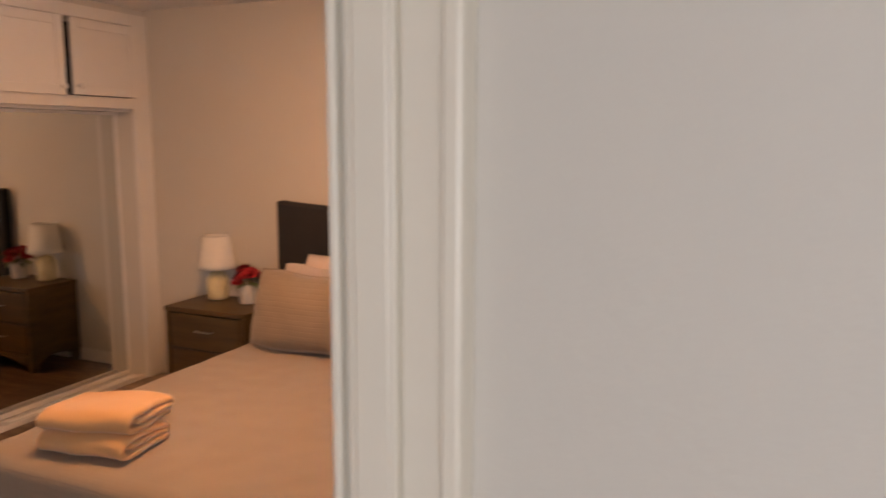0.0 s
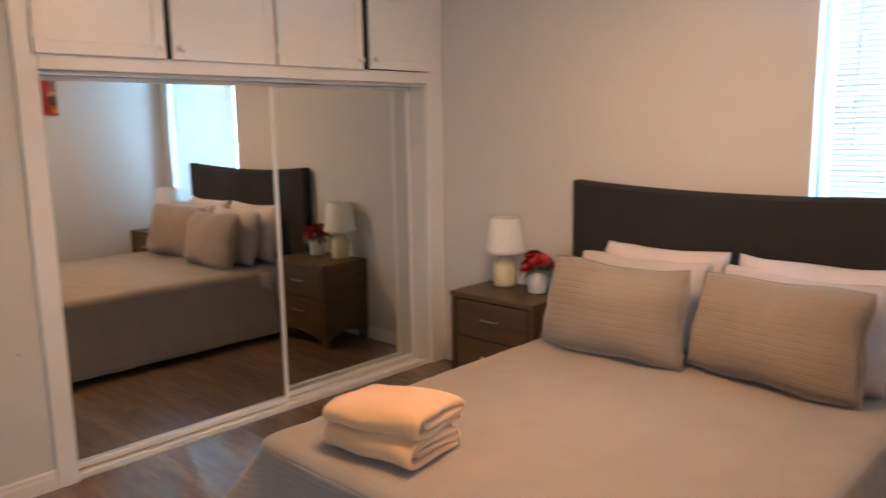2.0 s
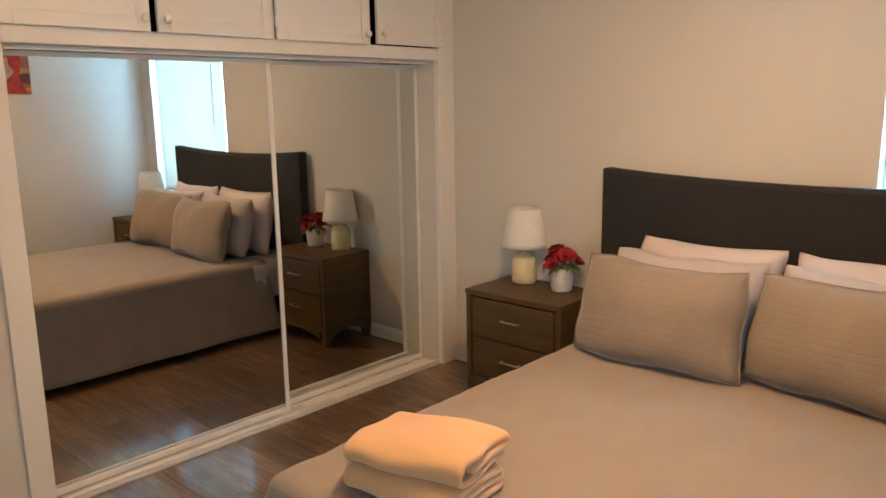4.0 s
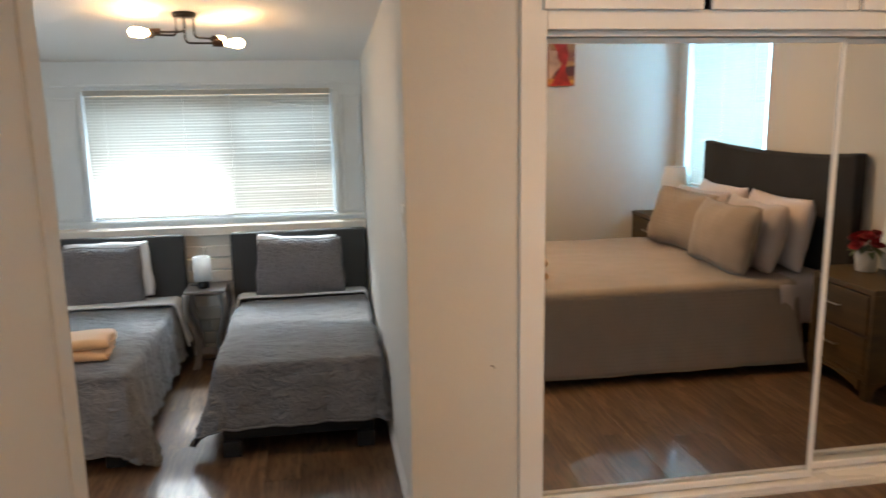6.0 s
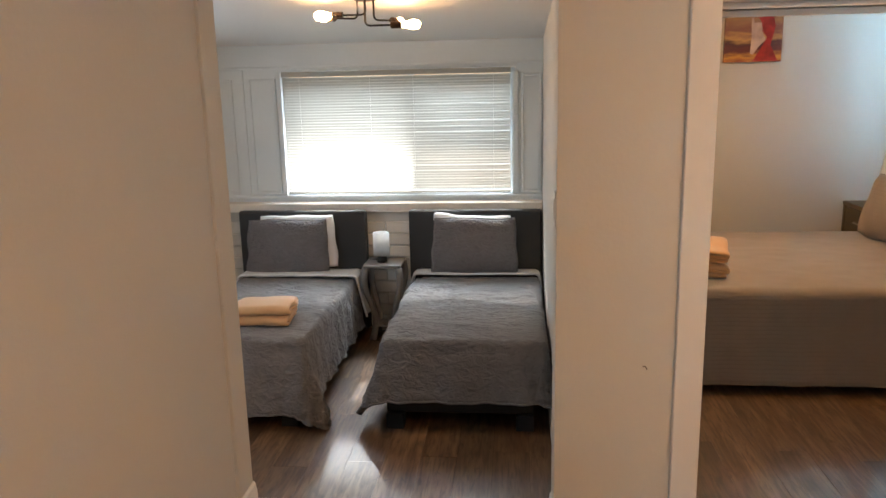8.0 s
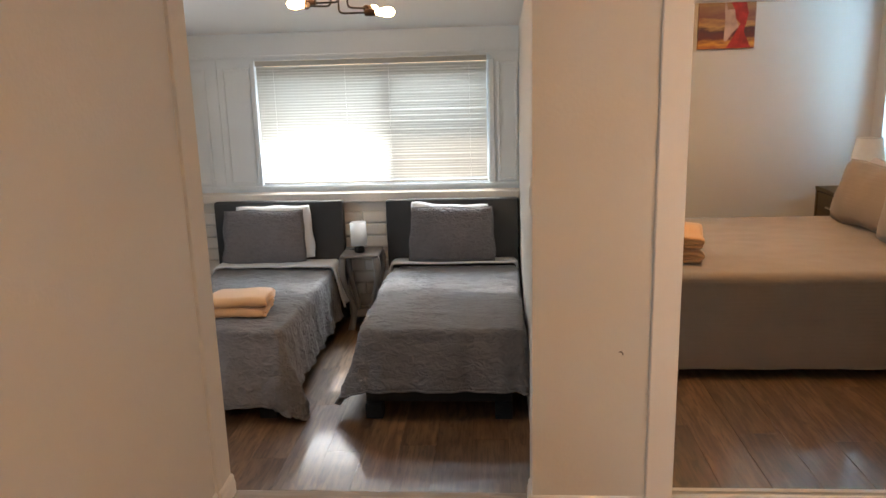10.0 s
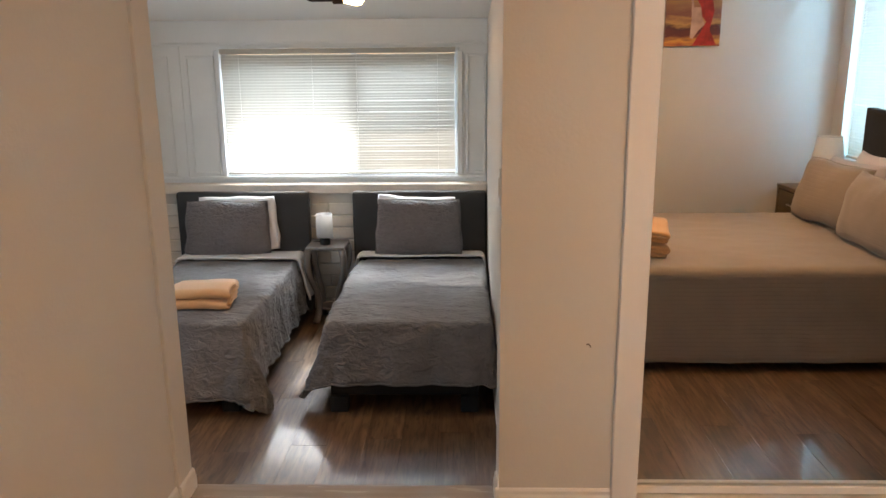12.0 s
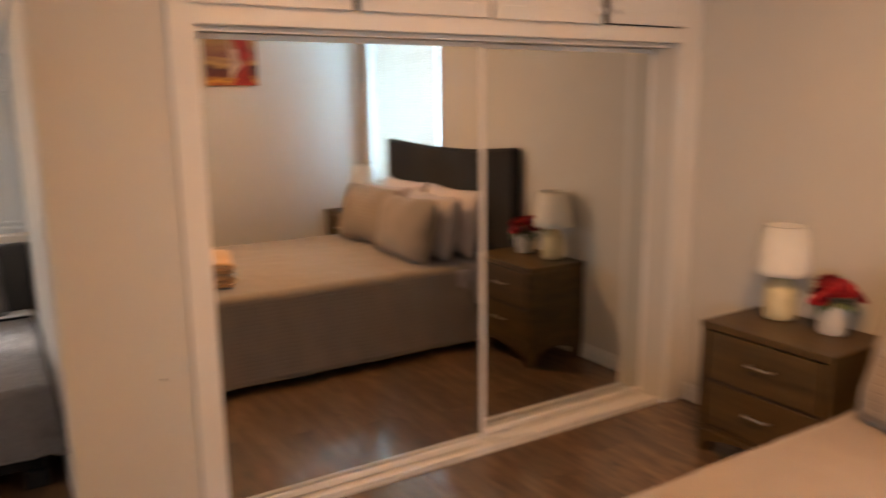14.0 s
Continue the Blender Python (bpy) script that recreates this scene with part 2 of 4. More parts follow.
BLACK_CABLE = plain("black_cable", (0.015, 0.015, 0.016), 0.5)
MIRROR, _, mb = material("mirror_silver")
mb.inputs["Metallic"].default_value = 1.0
mb.inputs["Roughness"].default_value = 0.012
mb.inputs["Base Color"].default_value = (0.70, 0.72, 0.71, 1)

# ---- mesh helpers ----


def mesh_ob(name, bm, mat, parent=None, smooth=False, label=""):
    me = bpy.data.meshes.new(name)
    bm.to_mesh(me)
    bm.free()
    for p in me.polygons:
        p.use_smooth = smooth
    if mat:
        me.materials.append(mat)
    ob = new(name, me)
    if parent:
        ob.parent = parent
    if label:
        ob["label"] = label
    return ob


def part(name, bm, mat, parent, label="", smooth=False):
    return mesh_ob(name, bm, mat, parent, smooth, label)


def thing(name, m, label, category, group=""):
    ob = new(name)
    ob.empty_display_size = 0.1
    ob.matrix_basis = m
    return tagged(ob, label, category, group)


def add_box(bm, x0, x1, y0, y1, z0, z1, bev=0.0, seg=2):
    r = bmesh.ops.create_cube(bm, size=1.0)
    vs = r["verts"]
    for v in vs:
        v.co = Vector((x0 + (v.co.x + 0.5) * (x1 - x0), y0 + (v.co.y + 0.5) * (y1 - y0), z0 + (v.co.z + 0.5) * (z1 - z0)))
    if bev:
        es = list({e for v in vs for e in v.link_edges})
        bmesh.ops.bevel(bm, geom=es, offset=bev, segments=seg, profile=0.5, affect="EDGES")
    return bm


def box(x0, x1, y0, y1, z0, z1, bev=0.0, seg=2):
    return add_box(bmesh.new(), x0, x1, y0, y1, z0, z1, bev, seg)


def lathe(profile, n=28, closed=False):
    """A turned shape from (radius, height) pairs."""
    bm = bmesh.new()
    rings = []
    for r, z in profile:
        if r < 1e-5:
            rings.append([bm.verts.new((0, 0, z))])
        else:
            rings.append([bm.verts.new((r * math.cos(a * math.tau / n), r * math.sin(a * math.tau / n), z)) for a in range(n)])
    for a, b in zip(rings, rings[1:]):
        for i in range(n):
            j = (i + 1) % n
            if len(a) == 1 and len(b) == 1:
                continue
            if len(a) == 1:
                bm.faces.new((a[0], b[i], b[j]))
            elif len(b) == 1:
                bm.faces.new((a[i], a[j], b[0]))
            else:
                bm.faces.new((a[i], a[j], b[j], b[i]))
    bmesh.ops.recalc_face_normals(bm, faces=bm.faces)
    return bm


def tube(points, r, n=10):
    """A round bar along points."""
    bm = bmesh.new()
    pts = [Vector(p) for p in points]
    rings = []
    for i, p in enumerate(pts):
        d = (pts[min(i + 1, len(pts) - 1)] - pts[max(i - 1, 0)]).normalized()
        q = d.to_track_quat("Z", "Y")
        rings.append([bm.verts.new(p + q @ Vector((r * math.cos(k * math.tau / n), r * math.sin(k * math.tau / n), 0))) for k in range(n)])
    for a, b in zip(rings, rings[1:]):
        for k in range(n):
            bm.faces.new((a[k], a[(k + 1) % n], b[(k + 1) % n], b[k]))
    bm.faces.new(list(reversed(rings[0])))
    bm.faces.new(rings[-1])
    return bm


def bend(points, r, seg=6):
    """Points with their corners rounded by r."""
    pts = [Vector(p) for p in points]
    out = [pts[0]]
    for a, b, c in zip(pts, pts[1:], pts[2:]):
        p, q = b + (a - b).normalized() * r, b + (c - b).normalized() * r
        for i in range(seg + 1):
            t = i / seg
            out.append(p * (1 - t) ** 2 + b * 2 * t * (1 - t) + q * t * t)
    return out + [pts[-1]]


def profile_run(pts, length):
    """A moulding: its section pts (out, up) drawn along x for the given length, its back at out = 0."""
    bm = bmesh.new()
    a = [bm.verts.new((0, -o, u)) for o, u in pts]
    b = [bm.verts.new((length, -o, u)) for o, u in pts]
    for i in range(len(pts)):
        j = (i + 1) % len(pts)
        bm.faces.new((a[i], a[j], b[j], b[i]))
    bm.faces.new(list(reversed(a)))
    bm.faces.new(b)
    bmesh.ops.recalc_face_normals(bm, faces=bm.faces)
    return bm


def pillow_edge(u, v, w, h, pinch, blunt):
    """Where the point u, v of a pillow's face lies: sides drawn in, corners blunted."""
    k = 1 - blunt * (u * v) ** 4
    k2 = k * (1 - 0.035 * v)
    return k2 * u * w / 2 * (1 - pinch[0] + pinch[0] * v * v), v * h / 2 * (1 - pinch[1] + pinch[1] * u * u) * k


def pillow_mesh(w, h, t, seed, n=26, p=2.6, pinch=(0.09, 0.13), blunt=0.03):
    """A stuffed pillow, w wide (x), h high (y), t thick (z), its bottom edge at y = 0."""
    bm = bmesh.new()
    off = Vector((seed * 7.3, seed * 3.1, 0))
    grids = []
    for side in (1, -1):
        rows = []
        for j in range(n + 1):
            row = []
            for i in range(n + 1):
                u, v = 2 * i / n - 1, 2 * j / n - 1
                edge = i in (0, n) or j in (0, n)
                if side < 0 and edge:
                    row.append(grids[0][j][i])
                    continue
                fat = max(0.0, (1 - abs(u) ** p) * (1 - abs(v) ** p)) ** 0.55
                x, y = pillow_edge(u, v, w, h, pinch, blunt)
                x += noise.noise(Vector((u * 1.3, v * 1.7, 5.0)) + off) * 0.018
                y += noise.noise(Vector((u * 1.5, v * 1.2, 9.0)) + off) * 0.022
                z = side * t / 2 * fat
                k = noise.noise(Vector((x * 6, y * 6, side)) + off) * 0.013 + noise.noise(Vector((x * 19, y * 15, side)) + off) * 0.0035
                z += k * (0.3 + fat)
                y -= 0.02 * (1 - v) * (1 - u * u) * 0.5
                row.append(bm.verts.new((x, y + h / 2, z)))
            rows.append(row)
        grids.append(rows)
    for s, g in enumerate(grids):
        for j in range(n):
            for i in range(n):
                q = (g[j][i], g[j][i + 1], g[j + 1][i + 1], g[j + 1][i])
                bm.faces.new(q if s == 0 else tuple(reversed(q)))
    return bm


def seam_mesh(w, h, r, seed, pinch, blunt):
    """The piped edge of a pillow of that size."""
    off = Vector((seed * 7.3, seed * 3.1, 0))
    pts = []
    for k in range(49):
        s = (k % 48) / 12
        side, f = int(s), (s % 1) * 2 - 1
        u, v = ((f, -1), (1, f), (-f, 1), (-1, -f))[side]
        dx = noise.noise(Vector((u * 1.3, v * 1.7, 5.0)) + off) * 0.018
        dy = noise.noise(Vector((u * 1.5, v * 1.2, 9.0)) + off) * 0.022
        ex, ey = pillow_edge(u, v, w, h, pinch, blunt)
        pts.append((ex + dx, ey + dy + h / 2 - 0.02 * (1 - v) * (1 - u * u) * 0.5, 0))
    return tube(pts, r, 6)


def lean(x, y, z, angle, turn=0.0, toward=(1, 0)):
    """A pose for a pillow whose bottom edge rests at x, y, z and that leans back by angle degrees toward the given side."""
    tx, ty = toward
    up = Vector((tx * math.sin(radians(angle)), ty * math.sin(radians(angle)), math.cos(radians(angle))))
    across = Vector((ty, -tx, 0))
    q = Matrix.Rotation(radians(turn), 3, "Z")
    up, across = q @ up, q @ across
    nrm = across.cross(up)
    m = Matrix((across, up, nrm)).transposed().to_4x4()
    m.translation = (x, y, z)
    return m


def drape_mesh(x0, x1, y0, y1, top, drop, r, res, seed, corner=0.15, flare=(0.04, 0.04), poke=0.2, crumple=0.0, wave=0.012, lumps=0.004, fold_len=0.30):
    """A spread over a bed top x0..x1, y0..y1 at height top; drop: how far it hangs on the sides (-x, +x, -y, +y)."""
    bm = bmesh.new()
    a0, a1, b0, b1 = x0 + r, x1 - (r if drop[1] else 0), y0 + r, y1 - (r if drop[3] else 0)
    if not drop[1]:
        a1 = x1
    if not drop[3]:
        b1 = y1
    us = np.arange(a0 - drop[0], a1 + drop[1] + res * 0.5, res)
    vs = np.arange(b0 - drop[2], b1 + drop[3] + res * 0.5, res)
    grid = []
    for u in us:
        row = []
        for v in vs:
            su = a0 - u if u < a0 else (u - a1 if u > a1 else 0)
            sv = b0 - v if v < b0 else (v - b1 if v > b1 else 0)
            cx, cy = min(max(u, a0), a1), min(max(v, b0), b1)
            s = max(su, sv) + corner * min(su, sv)
            n = noise.noise(Vector((u * 3.1 + seed, v * 3.1, seed))) * lumps * 2 + noise.noise(Vector((u * 11, v * 11, seed + 3))) * lumps
            n += crumple * noise.noise(Vector((u * 6.5, v * 19, seed + 9)))
            if s <= 0:
                row.append(bm.verts.new((u, v, top + n)))
                continue
            d = Vector((-su if u < a0 else su, -sv if v < b0 else sv, 0)).normalized()
            if s < r * math.pi / 2:
                out, down = r * math.sin(s / r), r * (1 - math.cos(s / r))
            else:
                h = s - r * math.pi / 2
                out, down = r + (flare[0] * abs(d.x) + flare[1] * abs(d.y)) * h, r + h
                out += poke * h * min(su, sv) / max(su, sv, 1e-6)
            along = u * abs(d.y) + v * abs(d.x) + math.atan2(d.y, d.x) * 0.25
            k = min(1.0, down / 0.4)
            out += k * wave * (math.sin(along * math.tau / fold_len + seed) + 0.6 * math.sin(along * math.tau / (fold_len * 0.43) + seed * 2)) + n
            out += k * 2.2 * wave * min(su, sv) / max(su, sv, 1e-6) * (0.5 + 0.5 * math.sin(math.atan2(d.y, d.x) * 8))
            row.append(bm.verts.new((cx + d.x * out, cy + d.y * out, top - down + n * 0.5)))
        grid.append(row)
    for i in range(len(us) - 1):
        for j in range(len(vs) - 1):
            bm.faces.new((grid[i][j], grid[i + 1][j], grid[i + 1][j + 1], grid[i][j + 1]))
    border.clear()
    loop = ([r[0] for r in reversed(grid)] if drop[2] else []) + list(grid[0] if drop[0] else []) + ([r[-1] for r in grid] if drop[3] else [])
    if drop[1]:
        loop = grid[0][::-1] + [r[0] for r in grid[1:]] + grid[-1][1:]
    border.extend(v.co.copy() for v in loop)
    return bm


border = []


def hem(parent, mat, r):
    """The bound edge of the spread made last."""
    pts = [p for k, p in enumerate(border) if k == 0 or (p - border[k - 1]).length > 1e-4]
    part("hem", tube(pts, r, 6), mat, parent, "", True)


def thicken(ob, t):
    md = ob.modifiers.new("thickness", "SOLIDIFY")
    md.thickness, md.offset = t, -1.0
    return ob


def towel_mesh(length, width, thick, seed):
    """A thick towel folded in three: one big closed fold at -x, the inner layer tucked in; x across the folds, y along them."""
    half, path = length / 2, []
    z0, z1, z2 = thick * 0.5, thick * 1.5, thick * 2.5

    def bend_round(cx, cz, rx, rz, a0, a1, n):
        for i in range(1, n):
            a = radians(a0 + (a1 - a0) * i / n)
            path.append((cx + rx * math.cos(a), cz + rz * math.sin(a)))

    left, right = -half + thick * 1.5, half - thick * 0.55
    for i in range(10):
        path.append((right + 0.012 + (left - right - 0.012) * i / 9, z0))
    bend_round(left, z1, thick * 1.1, thick, 270, 90, 8)
    for i in range(10):
        path.append((left + (right - left) * i / 9, z2))
    bend_round(right, (z1 + z2) / 2, thick * 0.6, thick * 0.5, 90, -90, 6)
    for i in range(9):
        path.append((right + (left + 0.01 - right) * i / 8, z1))
    bm = bmesh.new()
    cols = 14
    grid = []
    for x, z in path:
        row = []
        for j in range(cols + 1):
            y = (j / cols - 0.5) * width
            e = abs(2 * j / cols - 1)
            up = z / (thick * 3)
            dome = (1 - (x / half) ** 2) * 0.012 - 0.016 * e ** 3
            dz = noise.noise(Vector((x * 4, y * 4, seed + z * 3))) * 0.026 * up + dome * up
            dx = noise.noise(Vector((y * 6, z * 14, seed))) * 0.022 + noise.noise(Vector((y * 16, z * 20, seed))) * 0.008
            dy = (noise.noise(Vector((z * 26, seed, x * 9))) * 0.020 + noise.noise(Vector((z * 26, seed, x * 24))) * 0.008) * (1 if y > 0 else -1) * e
            row.append(bm.verts.new((x * (1 - 0.03 * up) + dx, y * (1 - 0.03 * up) + dy, z + dz)))
        grid.append(row)
    for a, b in zip(grid, grid[1:]):
        for j in range(cols):
            bm.faces.new((a[j], a[j + 1], b[j + 1], b[j]))
    return bm


# ---- structure ----
# Queen bedroom x 0.6..3.88, y 0.80..4.43, floor z 0. Twin bedroom behind it, y 4.55..7.93, floor z -0.36.
LOW = -0.36
XR, YC, YB = 3.88, 4.43, 0.80
CEIL_Z = 2.44


def structure(name, bm, mat, label=""):
    return tagged(mesh_ob(name, bm, mat), label, "", "", "structure")


structure("wall_east_south", box(XR, XR + 0.14, YB - 0.12, 0.97, 0, CEIL_Z), WALL, "warm white painted bedroom wall")
structure("wall_east_north", box(XR, XR + 0.14, 2.17, YC + 0.7, 0, CEIL_Z), WALL, "warm white painted wall behind the headboard")
structure("wall_east_below", box(XR, XR + 0.14, 0.97, 2.17, 0, 0.82), WALL, "painted wall below the window")
structure("wall_east_above", box(XR, XR + 0.14, 0.97, 2.17, 2.14, CEIL_Z), WALL, "painted wall above the window")
structure("wall_south", box(0.61, XR, YB - 0.12, YB, 0, CEIL_Z), WALL, "painted wall with a red canvas picture")
structure("wall_hall_east", box(0.489, 0.61, -1.6, 0.905, 0, CEIL_Z), WALL, "pale grey painted hall wall beside the doorway")
structure("wall_pillar", box(1.003, 1.40, YC, YC + 0.12, 0, CEIL_Z), WALL, "narrow painted wall between opening and closet")
structure("wall_header", box(-0.150, 1.003, YC, YC + 0.12, 2.16, CEIL_Z), WALL, "painted wall above the wide opening")
structure("wall_west_end", box(-0.29, -0.150, 4.425, YC + 0.13, 0, CEIL_Z, 0.003), WALL, "painted end of the hall wall")
structure("wall_west", box(-0.29, -0.163, 2.25, 4.425, 0, CEIL_Z), WALL, "painted hall wall in the lamp's shade")
structure("wall_hall_north", box(-2.2, -0.29, 2.25, 2.37, 0, CEIL_Z), WALL)
structure("wall_hall_west_a", box(-2.3, -2.2, -1.6, -0.95, 0, CEIL_Z), WALL)
structure("wall_hall_west_b", box(-2.3, -2.2, 0.15, 2.37, 0, CEIL_Z), WALL)
structure("wall_hall_west_below", box(-2.3, -2.2, -0.95, 0.15, 0, 0.8), WALL)
structure("wall_hall_west_above", box(-2.3, -2.2, -0.95, 0.15, 1.95, CEIL_Z), WALL)
structure("wall_hall_south", box(-2.3, 0.61, -1.72, -1.6, 0, CEIL_Z), WALL)
structure("ceiling", box(-2.3, XR + 0.14, -1.72, YC + 0.12, CEIL_Z, CEIL_Z + 0.1), CEIL, "white painted ceiling of the bedroom and hall")

# twin bedroom shell
TX0, TX1, TY1 = TWIN_WEST, 1.075, 7.93
structure("wall_twin_east", box(TX1, TX1 + 0.12, YC + 0.12, TY1 + 0.12, LOW, 2.4), WALL, "white painted wall beside the twin bed")
# west wall in four pieces round an opening made up for the fill lamp
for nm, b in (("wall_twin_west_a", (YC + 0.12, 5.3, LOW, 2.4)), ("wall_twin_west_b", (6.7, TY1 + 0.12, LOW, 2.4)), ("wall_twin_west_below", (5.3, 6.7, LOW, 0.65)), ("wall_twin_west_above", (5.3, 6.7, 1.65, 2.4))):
    structure(nm, box(TX0 - 0.12, TX0, b[0], b[1], b[2], b[3]), WALL, "white painted wall with an unseen, made-up side opening")
structure("wall_twin_south_w", box(TX0, -0.20, YC + 0.12, YC + 0.16, LOW, 2.4), WALL, "white painted wall beside the opening")
structure("wall_twin_south_e", box(1.003, TX1, YC + 0.12, YC + 0.2, LOW, 2.4), WALL)
bm = bmesh.new()
z_at = lambda y: 1.908 + (7.93 - y) * 0.085
vs = [bm.verts.new(c) for c in ((TX0 - 0.12, 4.55, z_at(4.55)), (TX1 + 0.12, 4.55, z_at(4.55)), (TX1 + 0.12, 8.05, z_at(8.05)), (TX0 - 0.12, 8.05, z_at(8.05)))]
vt = [bm.verts.new(v.co + Vector((0, 0, 0.1))) for v in vs]
bm.faces.new(list(reversed(vs)))
bm.faces.new(vt)
for i in range(4):
    bm.faces.new((vs[i], vs[(i + 1) % 4], vt[(i + 1) % 4], vt[i]))
structure("ceiling_twin", bm, CEIL, "white gently sloping ceiling")

# unseen overhang, added to keep the sun off the upper blind
structure("sun_blocker", box(TX0 - 0.6, TX1 + 0.6, 8.05, 9.32, 2.36, 2.46), PANEL, "unseen overhang added to shade the upper blind")

# window wall of the twin bedroom: block plinth, ledge, panelled upper wall with a wide window
WX0, WX1, WZ0, WZ1 = -0.985, 0.865, 0.735, 1.700
structure("wall_plinth", box(TX0, TX1, 7.86, TY1 + 0.12, LOW, 0.60), MORTAR, "white painted block wall below the window")
for nm, b in (("wall_north_a", (TX0, WX0, WZ0, WZ1)), ("wall_north_b", (WX1, TX1, WZ0, WZ1)), ("wall_north_c", (TX0, TX1, WZ1, 2.1)), ("wall_north_d", (TX0, TX1, 0.60, WZ0))):
    structure(nm, box(b[0], b[1], TY1, TY1 + 0.12, b[2], b[3]), PANEL, "white panelled wall around the window")
bm = bmesh.new()
add_box(bm, TX0, TX1, 7.80, TY1 + 0.001, 0.60, 0.672, 0.008)
for v in bm.verts:
    v.co.y += noise.noise(v.co * 7) * 0.004
structure("ledge", bm, BRICK, "chipped white painted ledge on the block wall")
structure("trim_rail_top", box(TX0, TX1, TY1 - 0.018, TY1 + 0.001, 1.722, 1.742, 0.004), PANEL)
structure("trim_rail_bottom", box(TX0, TX1, TY1 - 0.016, TY1 + 0.001, 0.695, 0.722, 0.004), PANEL)


def panel_frame(x0, x1, z0, z1):
    w = 0.022
    bm = bmesh.new()
    for b in ((x0, x0 + w, z0, z1), (x1 - w, x1, z0, z1), (x0 + w, x1 - w, z0, z0 + w), (x0 + w, x1 - w, z1 - w, z1)):
        add_box(bm, b[0], b[1], TY1 - 0.016, TY1 + 0.001, b[2], b[3], 0.004, 1)
    structure("trim_panel", bm, PANEL, "raised white moulding of a wall panel")


panel_frame(0.908, 1.066, 0.735, 1.650)
panel_frame(-1.250, -1.022, 0.735, 1.650)
panel_frame(-1.725, -1.380, 0.735, 1.650)
structure("trim_batten", box(-1.355, -1.285, TY1 - 0.012, TY1 + 0.001, 0.722, 1.722, 0.003), PANEL)

# baseboards
BASE = [(0, 0), (0.014, 0), (0.014, 0.056), (0.010, 0.066), (0.010, 0.079), (0.004, 0.088), (0, 0.088)]


def baseboard(x, y, z, length, turn, label="white painted baseboard"):
    ob = structure("baseboard", profile_run(BASE, length), TRIM, label)
    ob.matrix_basis = pose(x, y, z, 0, 0, turn)


baseboard(0.989, YC, 0, 0.411, 0)
baseboard(1.003, YC + 0.12, 0, 0.134, -90)
baseboard(-0.163, 2.25, 0, 2.173, 90)
baseboard(-0.150, 4.423, 0, 0.139, 90)
baseboard(XR, YC - 0.02, 0, 3.55, -90)
baseboard(XR - 0.02, YB, 0, 3.2, 180)
baseboard(TX0, 7.86, LOW, TX1 - TX0, 0)
baseboard(TX1, 7.84, LOW, 3.2, -90)

# doorway casing on the hall wall: boards with a back band, and the jamb behind them
casing = [(0.0, 0.793, 0.810, 0.030), (1, 0.810, 0.848, 0.018), (2, 0.848, 0.854, 0.024), (3, 0.854, 0.888, 0.020), (4, 0.888, 0.899, 0.012)]
bm = bmesh.new()
for _, ya, yb, out in casing:
    add_box(bm, 0.489 - out, 0.4895, ya, yb, 0, 2.10, 0.004, 2)
structure("door_casing", bm, CASING, "glossy off-white door casing with a moulded edge")
structure("door_jamb", box(0.480, 0.622, 0.9055, 0.915, 0, 2.10, 0.003), CASING, "off-white painted door jamb")

# steps down into the twin bedroom
bm = box(-0.150, 1.003, YC + 0.005, YC + 0.150, -0.03, 0.008, 0.006, 3)
structure("stair_nosing", bm, NOSING, "shiny grey-brown stair nosing at the floor's edge")
structure("step_riser", box(-0.150, 1.003, YC + 0.12, YC + 0.2, LOW, -0.03), WALL)
structure("step", box(-0.150, 1.003, YC + 0.2, YC + 0.36, LOW, LOW / 2, 0.005), NOSING, "lower step of the same laminate")

# ---- closet: face frame, cupboards above, sliding mirror doors ----
FY = YC - 0.018
for nm, b in (("closet_stile", (1.40, 1.492, 0, 2.40)), ("closet_stile", (3.746, XR, 0, 2.40)), ("closet_rail", (1.492, 3.746, 1.805, 1.872)), ("closet_rail", (1.492, 3.746, 2.325, 2.40))):
    structure(nm, box(b[0], b[1], FY, YC + 0.018, b[2], b[3], 0.004), TRIM, "glossy white painted closet frame")
structure("closet_mullion", box(2.624, 2.646, FY, YC + 0.05, 1.872, 2.325, 0.003), TRIM, "white painted mullion between cupboard doors")
structure("closet_top", box(1.40, XR, YC, YC + 0.7, 2.40, CEIL_Z), WALL)
structure("closet_shelf", box(1.40, XR, YC + 0.10, YC + 0.7, 1.82, 1.85), CLOSET_SHADE)
structure("closet_back", box(1.40, XR, YC + 0.70, YC + 0.76, 0, CEIL_Z), CLOSET_SHADE, "inside of the closet, coloured near-black for its shade")
structure("closet_side_w", box(1.36, 1.40, YC + 0.12, YC + 0.7, 0, CEIL_Z), CLOSET_SHADE)
structure("closet_jamb_e", box(3.7475, 3.80, YC + 0.018, YC + 0.22, 0, 1.805), WALL, "white painted closet jamb")
structure("closet_jamb_w", box(1.40, 1.489, YC + 0.018, YC + 0.12, 0, 1.805), WALL, "painted closet jamb")
structure("closet_head", box(1.489, 3.7475, YC + 0.018, YC + 0.20, 1.8055, 1.82), WALL)
structure("closet_side_e", box(3.80, XR, YC + 0.018, YC + 0.7, 0, 2.40), CLOSET_SHADE)
structure("closet_track_bottom", box(1.492, 3.7465, YC + 0.020, YC + 0.195, -0.01, 0.004), RAIL_WHITE, "white enamelled channel of the floor track")
structure("closet_track_lip", add_box(box(1.492, 3.738, YC + 0.022, YC + 0.048, 0.004, 0.022, 0.003), 1.492, 3.7465, YC + 0.130, YC + 0.138, 0.004, 0.010, 0.001), RAIL_WHITE, "white enamelled lips of the floor track")
